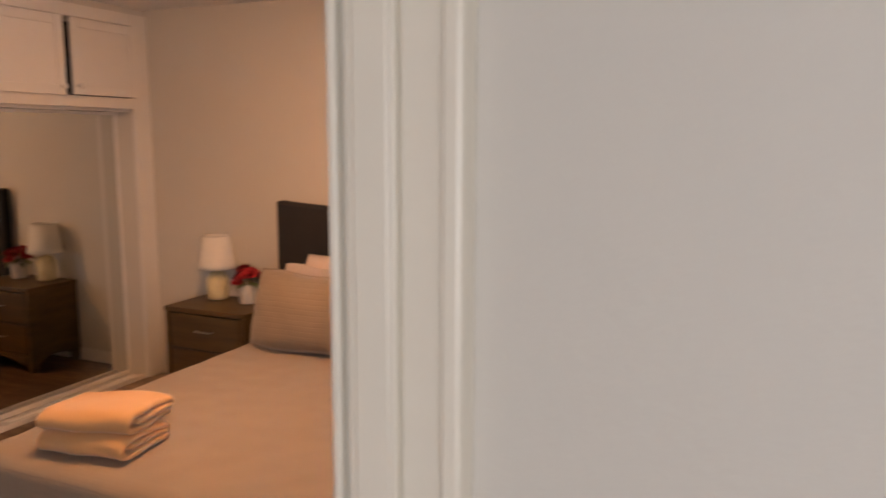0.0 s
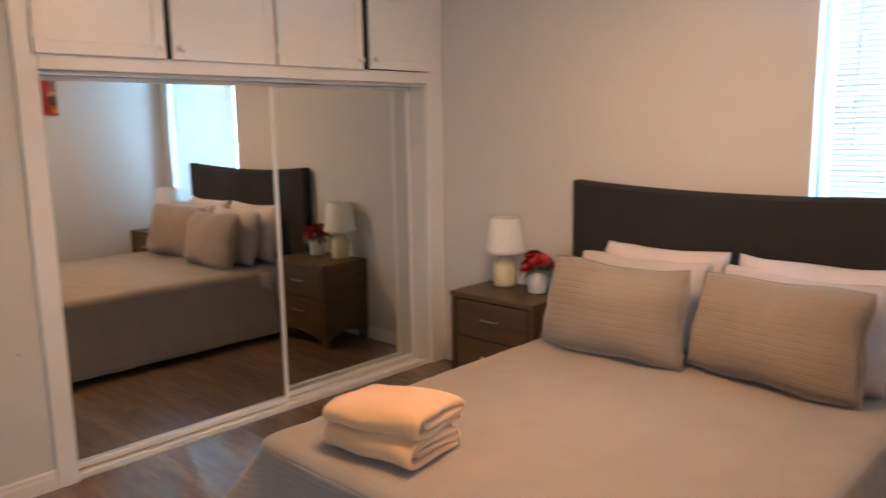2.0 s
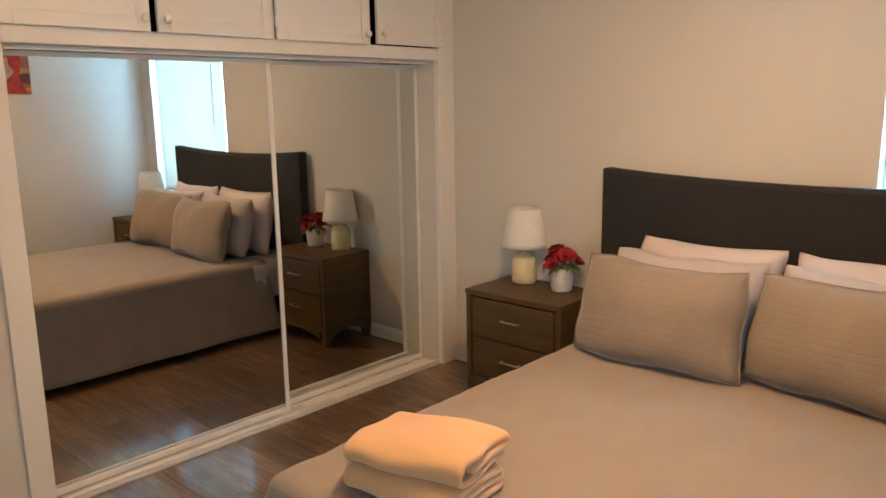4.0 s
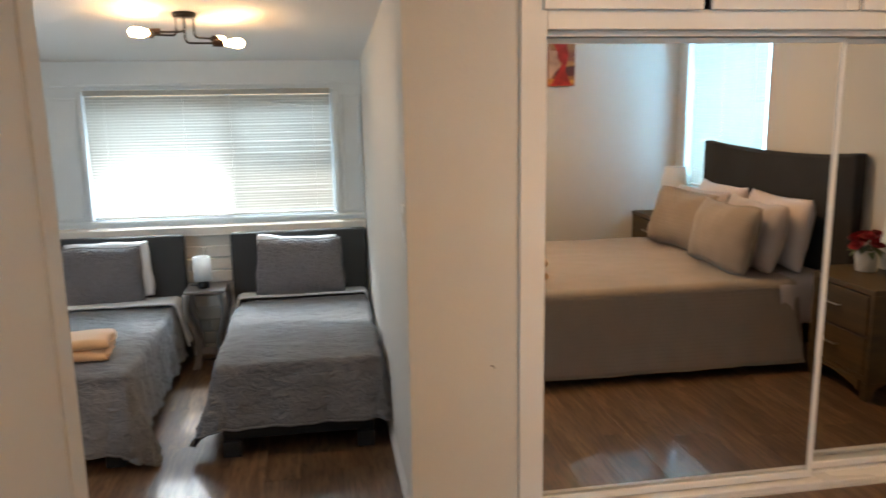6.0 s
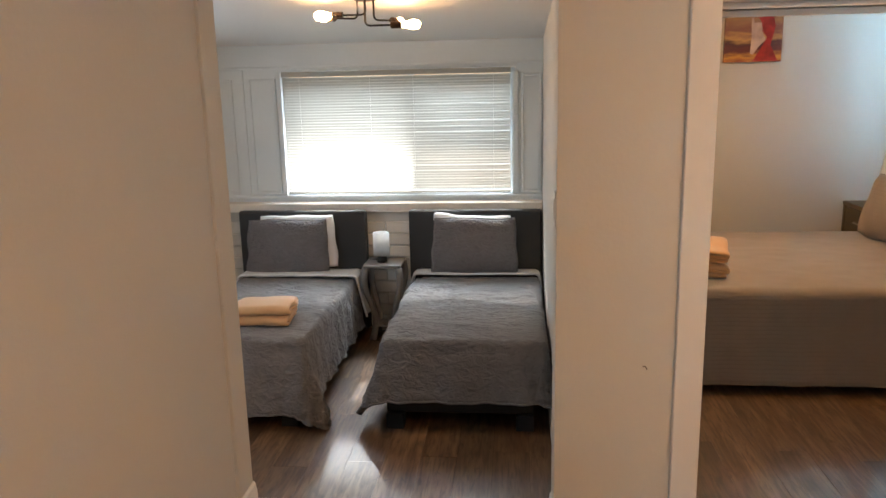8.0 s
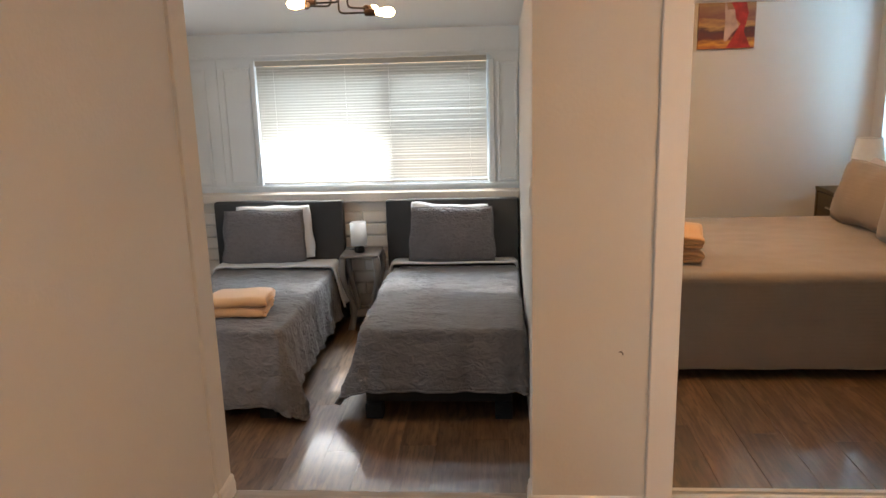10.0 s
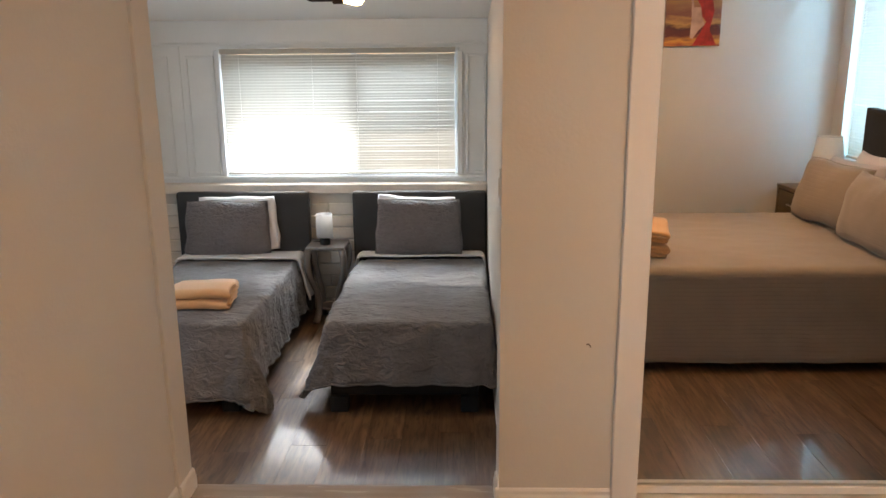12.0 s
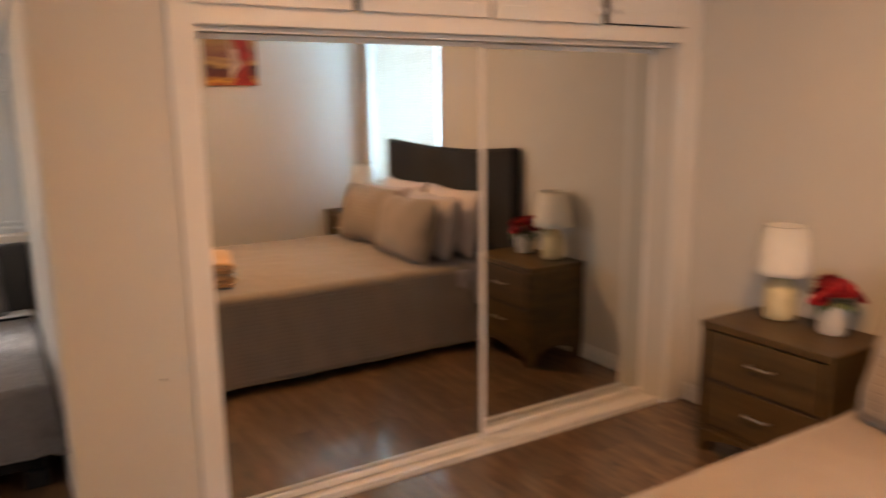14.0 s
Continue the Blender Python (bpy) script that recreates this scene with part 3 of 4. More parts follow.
structure("closet_track_top", add_box(box(1.492, 3.7465, YC + 0.035, YC + 0.19, 1.79, 1.8049), 1.492, 3.7465, YC + 0.03, YC + 0.040, 1.786, 1.80, 0.002), RAIL_WHITE, "aluminium head track of the sliding doors")


def knob_mesh():
    return lathe([(0, 0), (0.007, 0), (0.007, 0.012), (0.015, 0.016), (0.018, 0.024), (0.015, 0.031), (0.006, 0.034), (0, 0.034)], 18)


def cupboard_door(x0, x1, z0, z1, knob_x, hinge_x, swing, label):
    """A framed door with a sunk panel; swing: degrees by which it stands open round its hinge."""
    d = thing("cupboard_door", pose(hinge_x, FY, z0, 0, 0, swing), label, "cupboard door", "cupboard doors above the mirrors")
    a, b, h, s = x0 - hinge_x, x1 - hinge_x, z1 - z0, 0.055
    bm = bmesh.new()
    for r in ((a, a + s, 0, h), (b - s, b, 0, h), (a + s, b - s, 0, s), (a + s, b - s, h - s, h)):
        add_box(bm, r[0], r[1], -0.021, -0.001, r[2], r[3], 0.0025, 1)
    part("frame", bm, TRIM, d)
    part("panel", box(a + s - 0.002, b - s + 0.002, -0.014, -0.004, s - 0.002, h - s + 0.002), TRIM, d)
    k = part("knob", knob_mesh(), TRIM, d, "round white painted knob", True)
    k.matrix_basis = pose(knob_x - hinge_x, -0.021, 0.05, 90, 0, 0)
    for hz in (0.06, h - 0.10):
        g = part("hinge", lathe([(0, 0), (0.005, 0), (0.005, 0.045), (0, 0.045)], 10), TRIM, d)
        g.location = ((a - 0.004) if abs(a) < abs(b) else (b + 0.004), -0.018, hz)
    return d


cupboard_door(1.474, 2.034, 1.868, 2.318, 2.004, 1.474, -1.2, "white painted cupboard door with a sunk panel, slightly ajar")
cupboard_door(2.066, 2.624, 1.868, 2.318, 2.098, 2.624, 1.0, "white painted cupboard door with a round knob")
cupboard_door(2.648, 3.206, 1.868, 2.318, 3.176, 2.648, -1.5, "white painted cupboard door beside a dark gap")
cupboard_door(3.262, 3.768, 1.876, 2.318, 3.292, 3.768, 0.8, "white painted narrow cupboard door beside a dark gap")


def mirror_door(x0, x1, y, label):
    d = thing("mirror_door", pose(x0, y, 0.012), label, "mirror door", "sliding mirror doors")
    w, h, s = x1 - x0, 1.775, 0.020
    part("mirror", box(s, w - s, 0.004, 0.010, s, h - s), MIRROR, d, "clear silvered mirror")
    for nm, b in (("stile", (0, s, 0, h)), ("stile", (w - s, w, 0, h)), ("rail", (s, w - s, 0, s + 0.008)), ("rail", (s, w - s, h - s, h))):
        part(nm, box(b[0], b[1], -0.004, 0.020, b[2], b[3], 0.003), RAIL_WHITE, d)
    return d


mirror_door(1.495, 2.690, YC + 0.094, "white framed sliding mirror door in front")
mirror_door(2.650, 3.745, YC + 0.153, "white framed sliding mirror door behind the other")

# ---- queen bedroom window with blinds ----


def window_blind(name, m, w, h, pitch, depth, tilt, slat_mat, cords, label, wand_x):
    """A blind: headrail, slats, cords, bottom rail and wand; x across, z down from the headrail."""
    b = thing(name, m, label, "window blind")
    part("headrail", box(0, w, -0.022, 0.022, -0.04, 0, 0.003), slat_mat, b)
    n = int((h - 0.06) / pitch)
    me = None
    for i in range(n):
        if me is None:
            bm = bmesh.new()
            pts = [(-0.5, 0), (-0.25, 0.10), (0, 0.135), (0.25, 0.10), (0.5, 0)]
            c, s = math.cos(radians(tilt)), math.sin(radians(tilt))
            rows = []
            for x in (0.004, w - 0.004):
                rows.append([bm.verts.new((x, depth * (p * c - q * s), depth * (p * s + q * c))) for p, q in pts])
            for k in range(4):
                bm.faces.new((rows[0][k], rows[1][k], rows[1][k + 1], rows[0][k + 1]))
            o = part("slat", bm, slat_mat, b, "", True)
            me = o.data
        else:
            o = new("slat", me)
            o.parent = b
        o.location = (0, 0, -0.055 - i * pitch)
        o.rotation_euler = (radians(random.uniform(-0.9, 0.9)), radians(random.uniform(-0.12, 0.12)), 0)
    part("bottom_rail", box(0.002, w - 0.002, -0.014, 0.014, -h, -h + 0.016, 0.003), slat_mat, b)
    for c in cords:
        part("cord", tube([(c, -depth * 0.42, -0.03), (c, -depth * 0.42, -h + 0.01)], 0.0013, 6), CORD, b)
    if wand_x is not None:
        part("wand", tube([(wand_x, -0.035, -0.03), (wand_x, -0.037, -h * 0.56)], 0.004, 8), CORD, b, "slim plastic tilt wand")
    return b


win = tagged(new("window_1"), "white framed window behind the closed blind", "window", "", "structure")
bm = bmesh.new()
for r in ((0.97, 1.01, 0.82, 2.14), (2.13, 2.17, 0.82, 2.14), (1.01, 2.13, 0.82, 0.86), (1.01, 2.13, 2.10, 2.14)):
    add_box(bm, XR + 0.08, XR + 0.12, r[0], r[1], r[2], r[3], 0.004, 1)
part("window_frame", bm, TRIM, win)
pn = part("pane", box(XR + 0.098, XR + 0.102, 1.01, 2.13, 0.86, 2.10), PANE, win)
pn.visible_shadow = False
window_blind("window_blind", pose(XR + 0.028, 2.108, 2.135, 0, 0, -90), 1.070, 1.30, 0.0225, 0.034, -62, SLAT_WHITE, (0.13, 0.57, 1.0), "white slatted blind closed against daylight", 0.10)

# ---- queen bed ----
bed = thing("queen_bed", pose(3.86, 2.42, 0), "queen bed with a charcoal upholstered headboard and taupe quilt", "bed")


def headboard_mesh(w, z0, z1, thick, sag, wing):
    """Upholstered board; its top dips by sag in the middle, with wings forward at the ends."""
    bm = bmesh.new()
    n = 24
    front, back = [], []
    for i in range(n + 1):
        y = (i / n - 0.5) * w
        zt = z1 - sag * (1 - (2 * y / w) ** 2)
        f = -thick - 0.004 * math.sin(i * 0.9)
        front.append([bm.verts.new((f, y, z0)), bm.verts.new((f, y, zt - 0.02)), bm.verts.new((f + 0.02, y, zt))])
        back.append([bm.verts.new((-0.02, y, zt)), bm.verts.new((0, y, zt - 0.02)), bm.verts.new((0, y, z0))])
    ring = [front[i] + back[i] for i in range(n + 1)]
    for i in range(n):
        for k in range(6):
            q = (k + 1) % 6
            bm.faces.new((ring[i][k], ring[i + 1][k], ring[i + 1][q], ring[i][q]))
    bm.faces.new(list(reversed(ring[0])))
    bm.faces.new(ring[-1])
    for s in (-1, 1):
        add_box(bm, -thick - wing, 0, s * w / 2 - 0.025, s * w / 2 + 0.025, z0, z1, 0.012, 2)
    bmesh.ops.recalc_face_normals(bm, faces=bm.faces)
    return bm


part("headboard", headboard_mesh(1.83, 0.04, 1.245, 0.075, 0.035, 0.0), HEADBOARD, bed, "charcoal fabric headboard with a dipped top")
part("base", box(-2.10, -0.08, -0.76, 0.76, 0.10, 0.26, 0.01), BASE_BLACK, bed)
part("mattress", box(-2.10, -0.08, -0.77, 0.77, 0.26, 0.490, 0.06, 3), SHEET, bed)
for lx, ly in ((-2.0, -0.68), (-2.0, 0.68), (-0.25, -0.68), (-0.25, 0.68), (-1.1, 0)):
    part("leg", lathe([(0, 0), (0.022, 0), (0.028, 0.10), (0, 0.10)], 12), BLACK_METAL, bed).location = (lx, ly, 0)
spread = tagged(mesh_ob("bedspread", drape_mesh(1.655, 3.50, 1.60, 3.215, 0.510, (0.49, 0, 0.49, 0.49), 0.055, 0.028, 3.0, corner=0.02, flare=(0.12, 0.30), poke=0.55, wave=0.005, lumps=0.0035, fold_len=0.55), TAUPE, None, True), "taupe channel-quilted bedspread hanging almost to the floor", "bedspread")
thicken(spread, 0.008)
hem(spread, TAUPE, 0.0028)
under = tagged(mesh_ob("flat_sheet", drape_mesh(3.30, 3.775, 1.605, 3.23, 0.503, (0, 0, 0.30, 0.30), 0.07, 0.025, 8.0, flare=(0.1, 0.16), wave=0.014, lumps=0.004, fold_len=0.16), LILAC, None, True), "pale crumpled sheet hanging out by the headboard", "sheet")
thicken(under, 0.003)


def pillow(name, w, h, t, m, mat, seed, label, group="", piping=True, pinch=(0.09, 0.13), blunt=0.03):
    e = thing(name, m, label, "pillow", group)
    part("cover", pillow_mesh(w, h, t, seed, pinch=pinch, blunt=blunt), mat, e, "", True)
    if piping:
        part("piping", seam_mesh(w, h, 0.0032, seed, pinch, blunt), mat, e, "", True)
    return e


for i, (px_, py, tn, ln) in enumerate(((3.195, 2.772, 1.0, 15), (3.250, 2.095, -7.0, 16))):
    pillow("sham", 0.710, 0.415, 0.225, lean(px_, py, 0.525, ln, tn), TAUPE_SIDE, 1 + i, "taupe channel-quilted cushion leaning on the pillows", "cushions on the queen bed", True, (0.03, 0.055), 0.015)
for i, py in enumerate((2.755, 2.05)):
    pillow("pillow", 0.71, 0.44, 0.25, lean(3.385, py, 0.515, 15, 2 - 5 * i), LILAC, 5 + i, "pale grey cotton pillow between cushion and headboard", "pillows on the queen bed", False, (0.06, 0.12), 0.05)
for i, py in enumerate((2.745, 2.04)):
    pillow("pillow", 0.69, 0.465, 0.22, lean(3.575, py, 0.515, 11, -1 + 3 * i), LINEN, 9 + i, "pale pink-white pillow against the charcoal headboard", "pillows on the queen bed", False, (0.06, 0.12), 0.04)


def towel_stack(m, seeds, length, width, thick, group):
    z = 0.0
    for k, s in enumerate(seeds):
        ob = mesh_ob("folded_towel", towel_mesh(length, width, thick, s), TOWEL, None, True)
        ob.matrix_basis = m @ pose(0.016 * k, -0.006 * k, z + 0.002, 0, 0, 2.0 * k)
        md = ob.modifiers.new("thickness", "SOLIDIFY")
        md.thickness, md.offset = thick * 0.93, 0.0
        sb = ob.modifiers.new("smooth", "SUBSURF")
        sb.levels = sb.render_levels = 1
        tagged(ob, "fluffy peach terry towel folded in a stack on the bed", "towel", group)
        z += thick * 3.12


towel_stack(pose(1.900, 2.785, 0.514, 0, 0, 9), (2, 6), 0.275, 0.385, 0.0262, "towels on the queen bed")


# ---- nightstands and what stands on them ----


def arch_mesh(length, thick, top, lo, rise):
    """An apron board whose lower edge rises in a flat arch; x along it, its face at y = 0."""
    bm = bmesh.new()
    top -= 0.040
    cols = []
    for i in range(13):
        t = i / 12
        z = lo + (rise - lo) * min(1.0, 2.6 * min(t, 1 - t)) ** 0.6
        cols.append([bm.verts.new((t * length, y, h)) for y in (0, -thick) for h in (z, top)])
    for a, b in zip(cols, cols[1:]):
        for p, q in ((0, 1), (1, 3), (3, 2), (2, 0)):
            bm.faces.new((a[p], a[q], b[q], b[p]))
    for c in (cols[0], cols[-1]):
        bm.faces.new((c[0], c[1], c[3], c[2]))
    bmesh.ops.recalc_face_normals(bm, faces=bm.faces)
    return bm


def nightstand(m, label):
    n = thing("nightstand", m, label, "nightstand", "nightstands beside the queen bed")
    W, D, H = 0.60, 0.40, 0.60
    bm = bmesh.new()
    for b in ((0, D, -W / 2, -W / 2 + 0.03, 0.10, H - 0.03), (0, D, W / 2 - 0.03, W / 2, 0.10, H - 0.03), (D - 0.02, D, -W / 2 + 0.03, W / 2 - 0.03, 0.10, H - 0.03), (0.006, D - 0.02, -W / 2 + 0.03, W / 2 - 0.03, 0.10, 0.13)):
        add_box(bm, *b, 0.002, 1)
    part("body", bm, WOOD, n)
    part("top", box(-0.004, D, -W / 2 - 0.004, W / 2 + 0.004, H - 0.03, H, 0.004), WOOD, n)
    for px_, py_, turn, ln in ((0.004, W / 2 - 0.05, -90, W - 0.10), (0.05, W / 2 - 0.004, 0, D - 0.10), (0.05, -W / 2 + 0.020, 0, D - 0.10)):
        ap = part("apron", arch_mesh(ln, 0.016, 0.112, 0.012, 0.062), WOOD, n)
        ap.matrix_basis = pose(px_, py_, 0.040, 0, 0, turn)
    part("rail", box(0.008, 0.02, -W / 2 + 0.03, W / 2 - 0.03, 0.325, 0.35), WOOD_DARK, n)
    for z0, z1 in ((0.136, 0.336), (0.350, 0.561)):
        d = part("drawer", box(0.002, 0.30, -W / 2 + 0.042, W / 2 - 0.042, z0, z1, 0.003), WOOD, n)
        hb = tube([(0.0, -0.055, 0), (-0.022, -0.055, 0), (-0.022, 0.055, 0), (0.0, 0.055, 0)], 0.005, 8)
        part("handle", hb, NICKEL, d, "dull nickel bar handle").location = (0.002, 0, (z0 + z1) / 2 + 0.01)
    for lx in (0.028, D - 0.028):
        for ly in (-W / 2 + 0.028, W / 2 - 0.028):
            bm = box(-0.028, 0.028, -0.028, 0.028, 0, 0.10, 0.003)
            for v in bm.verts:
                if v.co.z < 0.05:
                    v.co.x *= 0.75
                    v.co.y *= 0.75
            part("leg", bm, WOOD, n).location = (lx, ly, 0)
    return n


def table_lamp(m, label, group):
    l = thing("table_lamp", m, label, "lamp", group)
    part("base", lathe([(0, 0), (0.056, 0), (0.065, 0.006), (0.068, 0.03), (0.068, 0.125), (0.060, 0.148), (0.048, 0.156), (0.046, 0.170), (0.016, 0.174), (0.016, 0.185), (0, 0.185)], 32), CERAMIC, l, "cream ribbed ceramic base", True)
    sh = lathe([(0.121, 0.203), (0.117, 0.225), (0.088, 0.410)], 40)
    s = part("shade", sh, SHADE, l, "tapered white fabric shade", True)
    thicken(s, 0.002)
    part("shade_ring", tube([(0.088 * math.cos(a * math.tau / 32), 0.088 * math.sin(a * math.tau / 32), 0.410) for a in range(33)], 0.002, 6), METAL, s)
    part("socket", lathe([(0, 0.185), (0.012, 0.185), (0.012, 0.24), (0, 0.24)], 12), METAL, l)
    part("bulb", lathe([(0.012, 0.24), (0.03, 0.28), (0.026, 0.31), (0, 0.325)], 14), PLASTIC, l, "unlit white bulb", True)
    return l


nightstand(pose(3.468, 3.680, 0), "brown wooden nightstand with two drawers beside the bed")
nightstand(pose(3.475, 1.135, 0), "brown wooden nightstand below the window")
table_lamp(pose(3.765, 3.815, 0.601), "small table lamp with cream base and white shade", "lamps on the nightstands")
table_lamp(pose(3.70, 1.17, 0.601), "small table lamp with white shade before the window", "lamps on the nightstands")


def flower_pot(m):
    f = thing("flower_pot", m, "red artificial roses in a small white pot", "flowers")
    part("pot", lathe([(0, 0), (0.045, 0), (0.050, 0.006), (0.060, 0.11), (0.058, 0.115), (0.054, 0.11), (0.050, 0.095), (0, 0.092)], 32), VASE, f, "white ceramic pot", True)
    rnd = random.Random(4)
    for k in range(11):
        a, rr = k * 2.4 + rnd.uniform(-0.4, 0.4), 0.012 + 0.062 * math.sqrt(k / 11)
        c = Vector((rr * math.cos(a), rr * math.sin(a), 0.205 - rr * rr * 13 + rnd.uniform(-0.022, 0.016)))
        out = Vector((c.x, c.y, 0.075)).normalized()
        q = out.to_track_quat("Z", "Y")
        bm = bmesh.new()
        for p in range(15):
            ring = p / 14
            ang, open_, ln = p * 2.4, 0.15 + 1.05 * ring, 0.020 + 0.022 * ring
            rows = []
            for i in range(4):
                t = i / 3
                row = []
                for j in range(4):
                    s = j / 3 - 0.5
                    wd = (0.012 + 0.02 * ring) * math.sin(math.pi * (0.18 + 0.68 * t))
                    r = 0.003 + ln * math.sin(open_) * t + 0.004 * t * t
                    z = ln * math.cos(open_) * t + 0.004 - 0.006 * (t ** 3) * ring
                    y = s * wd * 1.6
                    r -= 10 * y * y * 0.5
                    row.append(bm.verts.new(c + q @ Vector((r * math.cos(ang) - y * math.sin(ang), r * math.sin(ang) + y * math.cos(ang), z))))
                rows.append(row)
            for i in range(3):
                for j in range(3):
                    bm.faces.new((rows[i][j], rows[i][j + 1], rows[i + 1][j + 1], rows[i + 1][j]))
        part("rose", bm, PETAL, f, "", True)
        part("stem", tube([(c.x * 0.3, c.y * 0.3, 0.08), tuple(c)], 0.0018, 6), LEAF, f)
    for k in range(14):
        a = k * 2.4 + 0.7
        el = rnd.uniform(-0.35, 0.35)
        ln, base = rnd.uniform(0.05, 0.085), Vector((0.035 * math.cos(a), 0.035 * math.sin(a), 0.115 + rnd.uniform(0, 0.03)))
        d = Vector((math.cos(a) * math.cos(el), math.sin(a) * math.cos(el), math.sin(el)))
        sd = Vector((-math.sin(a), math.cos(a), 0))
        bm = bmesh.new()
        rows = []
        for i in range(6):
            t = i / 5
            w = 0.016 * math.sin(math.pi * min(1, t * 0.95 + 0.03)) + 0.0008
            p = base + d * ln * t + Vector((0, 0, -0.03 * t * t))
            rows.append([bm.verts.new(p - sd * w), bm.verts.new(p - Vector((0, 0, 0.004))), bm.verts.new(p + sd * w)])
        for i in range(5):
            for j in range(2):
                bm.faces.new((rows[i][j], rows[i][j + 1], rows[i + 1][j + 1], rows[i + 1][j]))
        part("leaf", bm, LEAF, f, "", True)
    return f


flower_pot(pose(3.745, 3.560, 0.601) @ Matrix.Scale(1.08, 4))

# ---- picture, switch, scuff, ceiling lamp ----
pic = thing("canvas_picture", pose(2.70, YB, 1.90), "red and gold abstract canvas picture on the wall", "picture")
mp, pnt_, pb = material("painted_canvas")
v = coords(pnt_)
sep = pnt_.nodes.new("ShaderNodeSeparateXYZ")
pnt_.links.new(v, sep.inputs[0])
n1 = noise_tex(pnt_, coords(pnt_, (4, 1, 16)), 1.6, 4)
cr = pnt_.nodes.new("ShaderNodeValToRGB")
els = cr.color_ramp.elements
els[0].position, els[0].color = 0.0, (0.30, 0.05, 0.03, 1)
els[1].position, els[1].color = 1.0, (0.42, 0.24, 0.07, 1)
for p, c in ((0.10, (0.75, 0.33, 0.05)), (0.22, (0.16, 0.035, 0.03)), (0.36, (0.10, 0.035, 0.035)), (0.46, (0.55, 0.30, 0.10)), (0.58, (0.24, 0.09, 0.07)), (0.8, (0.36, 0.19, 0.09))):
    e = els.new(p)
    e.color = (*c, 1)
hz = pnt_.nodes.new("ShaderNodeMath")
hz.operation = "MULTIPLY_ADD"
pnt_.links.new(n1, hz.inputs[0])
hz.inputs[1].default_value = 0.35
pnt_.links.new(ramp(pnt_, sep.outputs[2], -0.205, 0.205, -0.15, 0.82), hz.inputs[2])
pnt_.links.new(hz.outputs[0], cr.inputs[0])
pnt_.links.new(cr.outputs[0], pb.inputs["Base Color"])
pb.inputs["Roughness"].default_value = 0.45
part("canvas", box(-0.217, 0.217, -0.002, 0.028, -0.205, 0.205, 0.003), mp, pic)
PAINT_RED = plain("red_paint", (0.50, 0.03, 0.02), 0.45, vary=0.35, big=9, fine=40, bumps=0.4)
PAINT_PALE = plain("pale_paint", (0.62, 0.40, 0.30), 0.45, vary=0.25, big=12, fine=50, bumps=0.4)


def brush_shape(pts, y):
    bm = bmesh.new()
    f = bm.faces.new([bm.verts.new((x, y, z)) for x, z in pts])
    ex = bmesh.ops.extrude_face_region(bm, geom=[f])
    for vv in ex["geom"]:
        if isinstance(vv, bmesh.types.BMVert):
            vv.co.y += 0.0015
    bmesh.ops.recalc_face_normals(bm, faces=bm.faces)
    return bm


part("red_sweep", brush_shape([(-0.01, 0.20), (0.07, 0.19), (0.14, 0.15), (0.16, 0.06), (0.13, -0.08), (0.19, -0.20), (0.0, -0.20), (0.06, -0.10), (0.10, -0.02), (0.06, 0.03), (0.05, 0.10)], 0.028), PAINT_RED, pic, "sweep of red paint")
part("pale_shape", brush_shape([(-0.01, 0.17), (0.0, 0.09), (0.055, 0.09), (0.065, 0.02), (0.09, -0.04), (0.04, -0.09), (0.0, -0.15), (-0.02, -0.14), (-0.015, 0.0), (-0.025, 0.17)], 0.0283), PAINT_PALE, pic, "pale vertical paint shape")

sw = thing("light_switch", pose(1.003, YC + 0.055, 1.165, 0, 0, -90), "white rocker switch on the wall's edge", "switch")
part("plate", box(-0.035, 0.035, -0.005, 0.001, -0.057, 0.057, 0.002), PLASTIC, sw)
part("rocker", box(-0.016, 0.016, -0.009, -0.004, -0.032, 0.032, 0.002), PLASTIC, sw)
scf = tube([(1.296, YC - 0.0005, 0.632), (1.303, YC - 0.001, 0.634), (1.309, YC - 0.001, 0.628), (1.310, YC - 0.0005, 0.622)], 0.0022, 6)
tagged(mesh_ob("wall_scuff", scf, SCUFF), "small dark scuff on the painted wall", "scuff", "", "structure")

lampc = thing("ceiling_lamp", pose(2.20, 2.50, CEIL_Z), "round flush ceiling lamp with a glowing warm diffuser", "ceiling lamp")
part("base", lathe([(0, 0), (0.215, 0), (0.215, -0.03), (0.20, -0.032), (0, -0.032)], 40), RAIL_WHITE, lampc)
part("diffuser", lathe([(0.20, -0.032), (0.192, -0.055), (0.14, -0.076), (0.065, -0.088), (0, -0.09)], 40), glow("warm_diffuser", (1.0, 0.575, 0.265), LAMP_GLOW), lampc, "glowing warm diffuser", True)

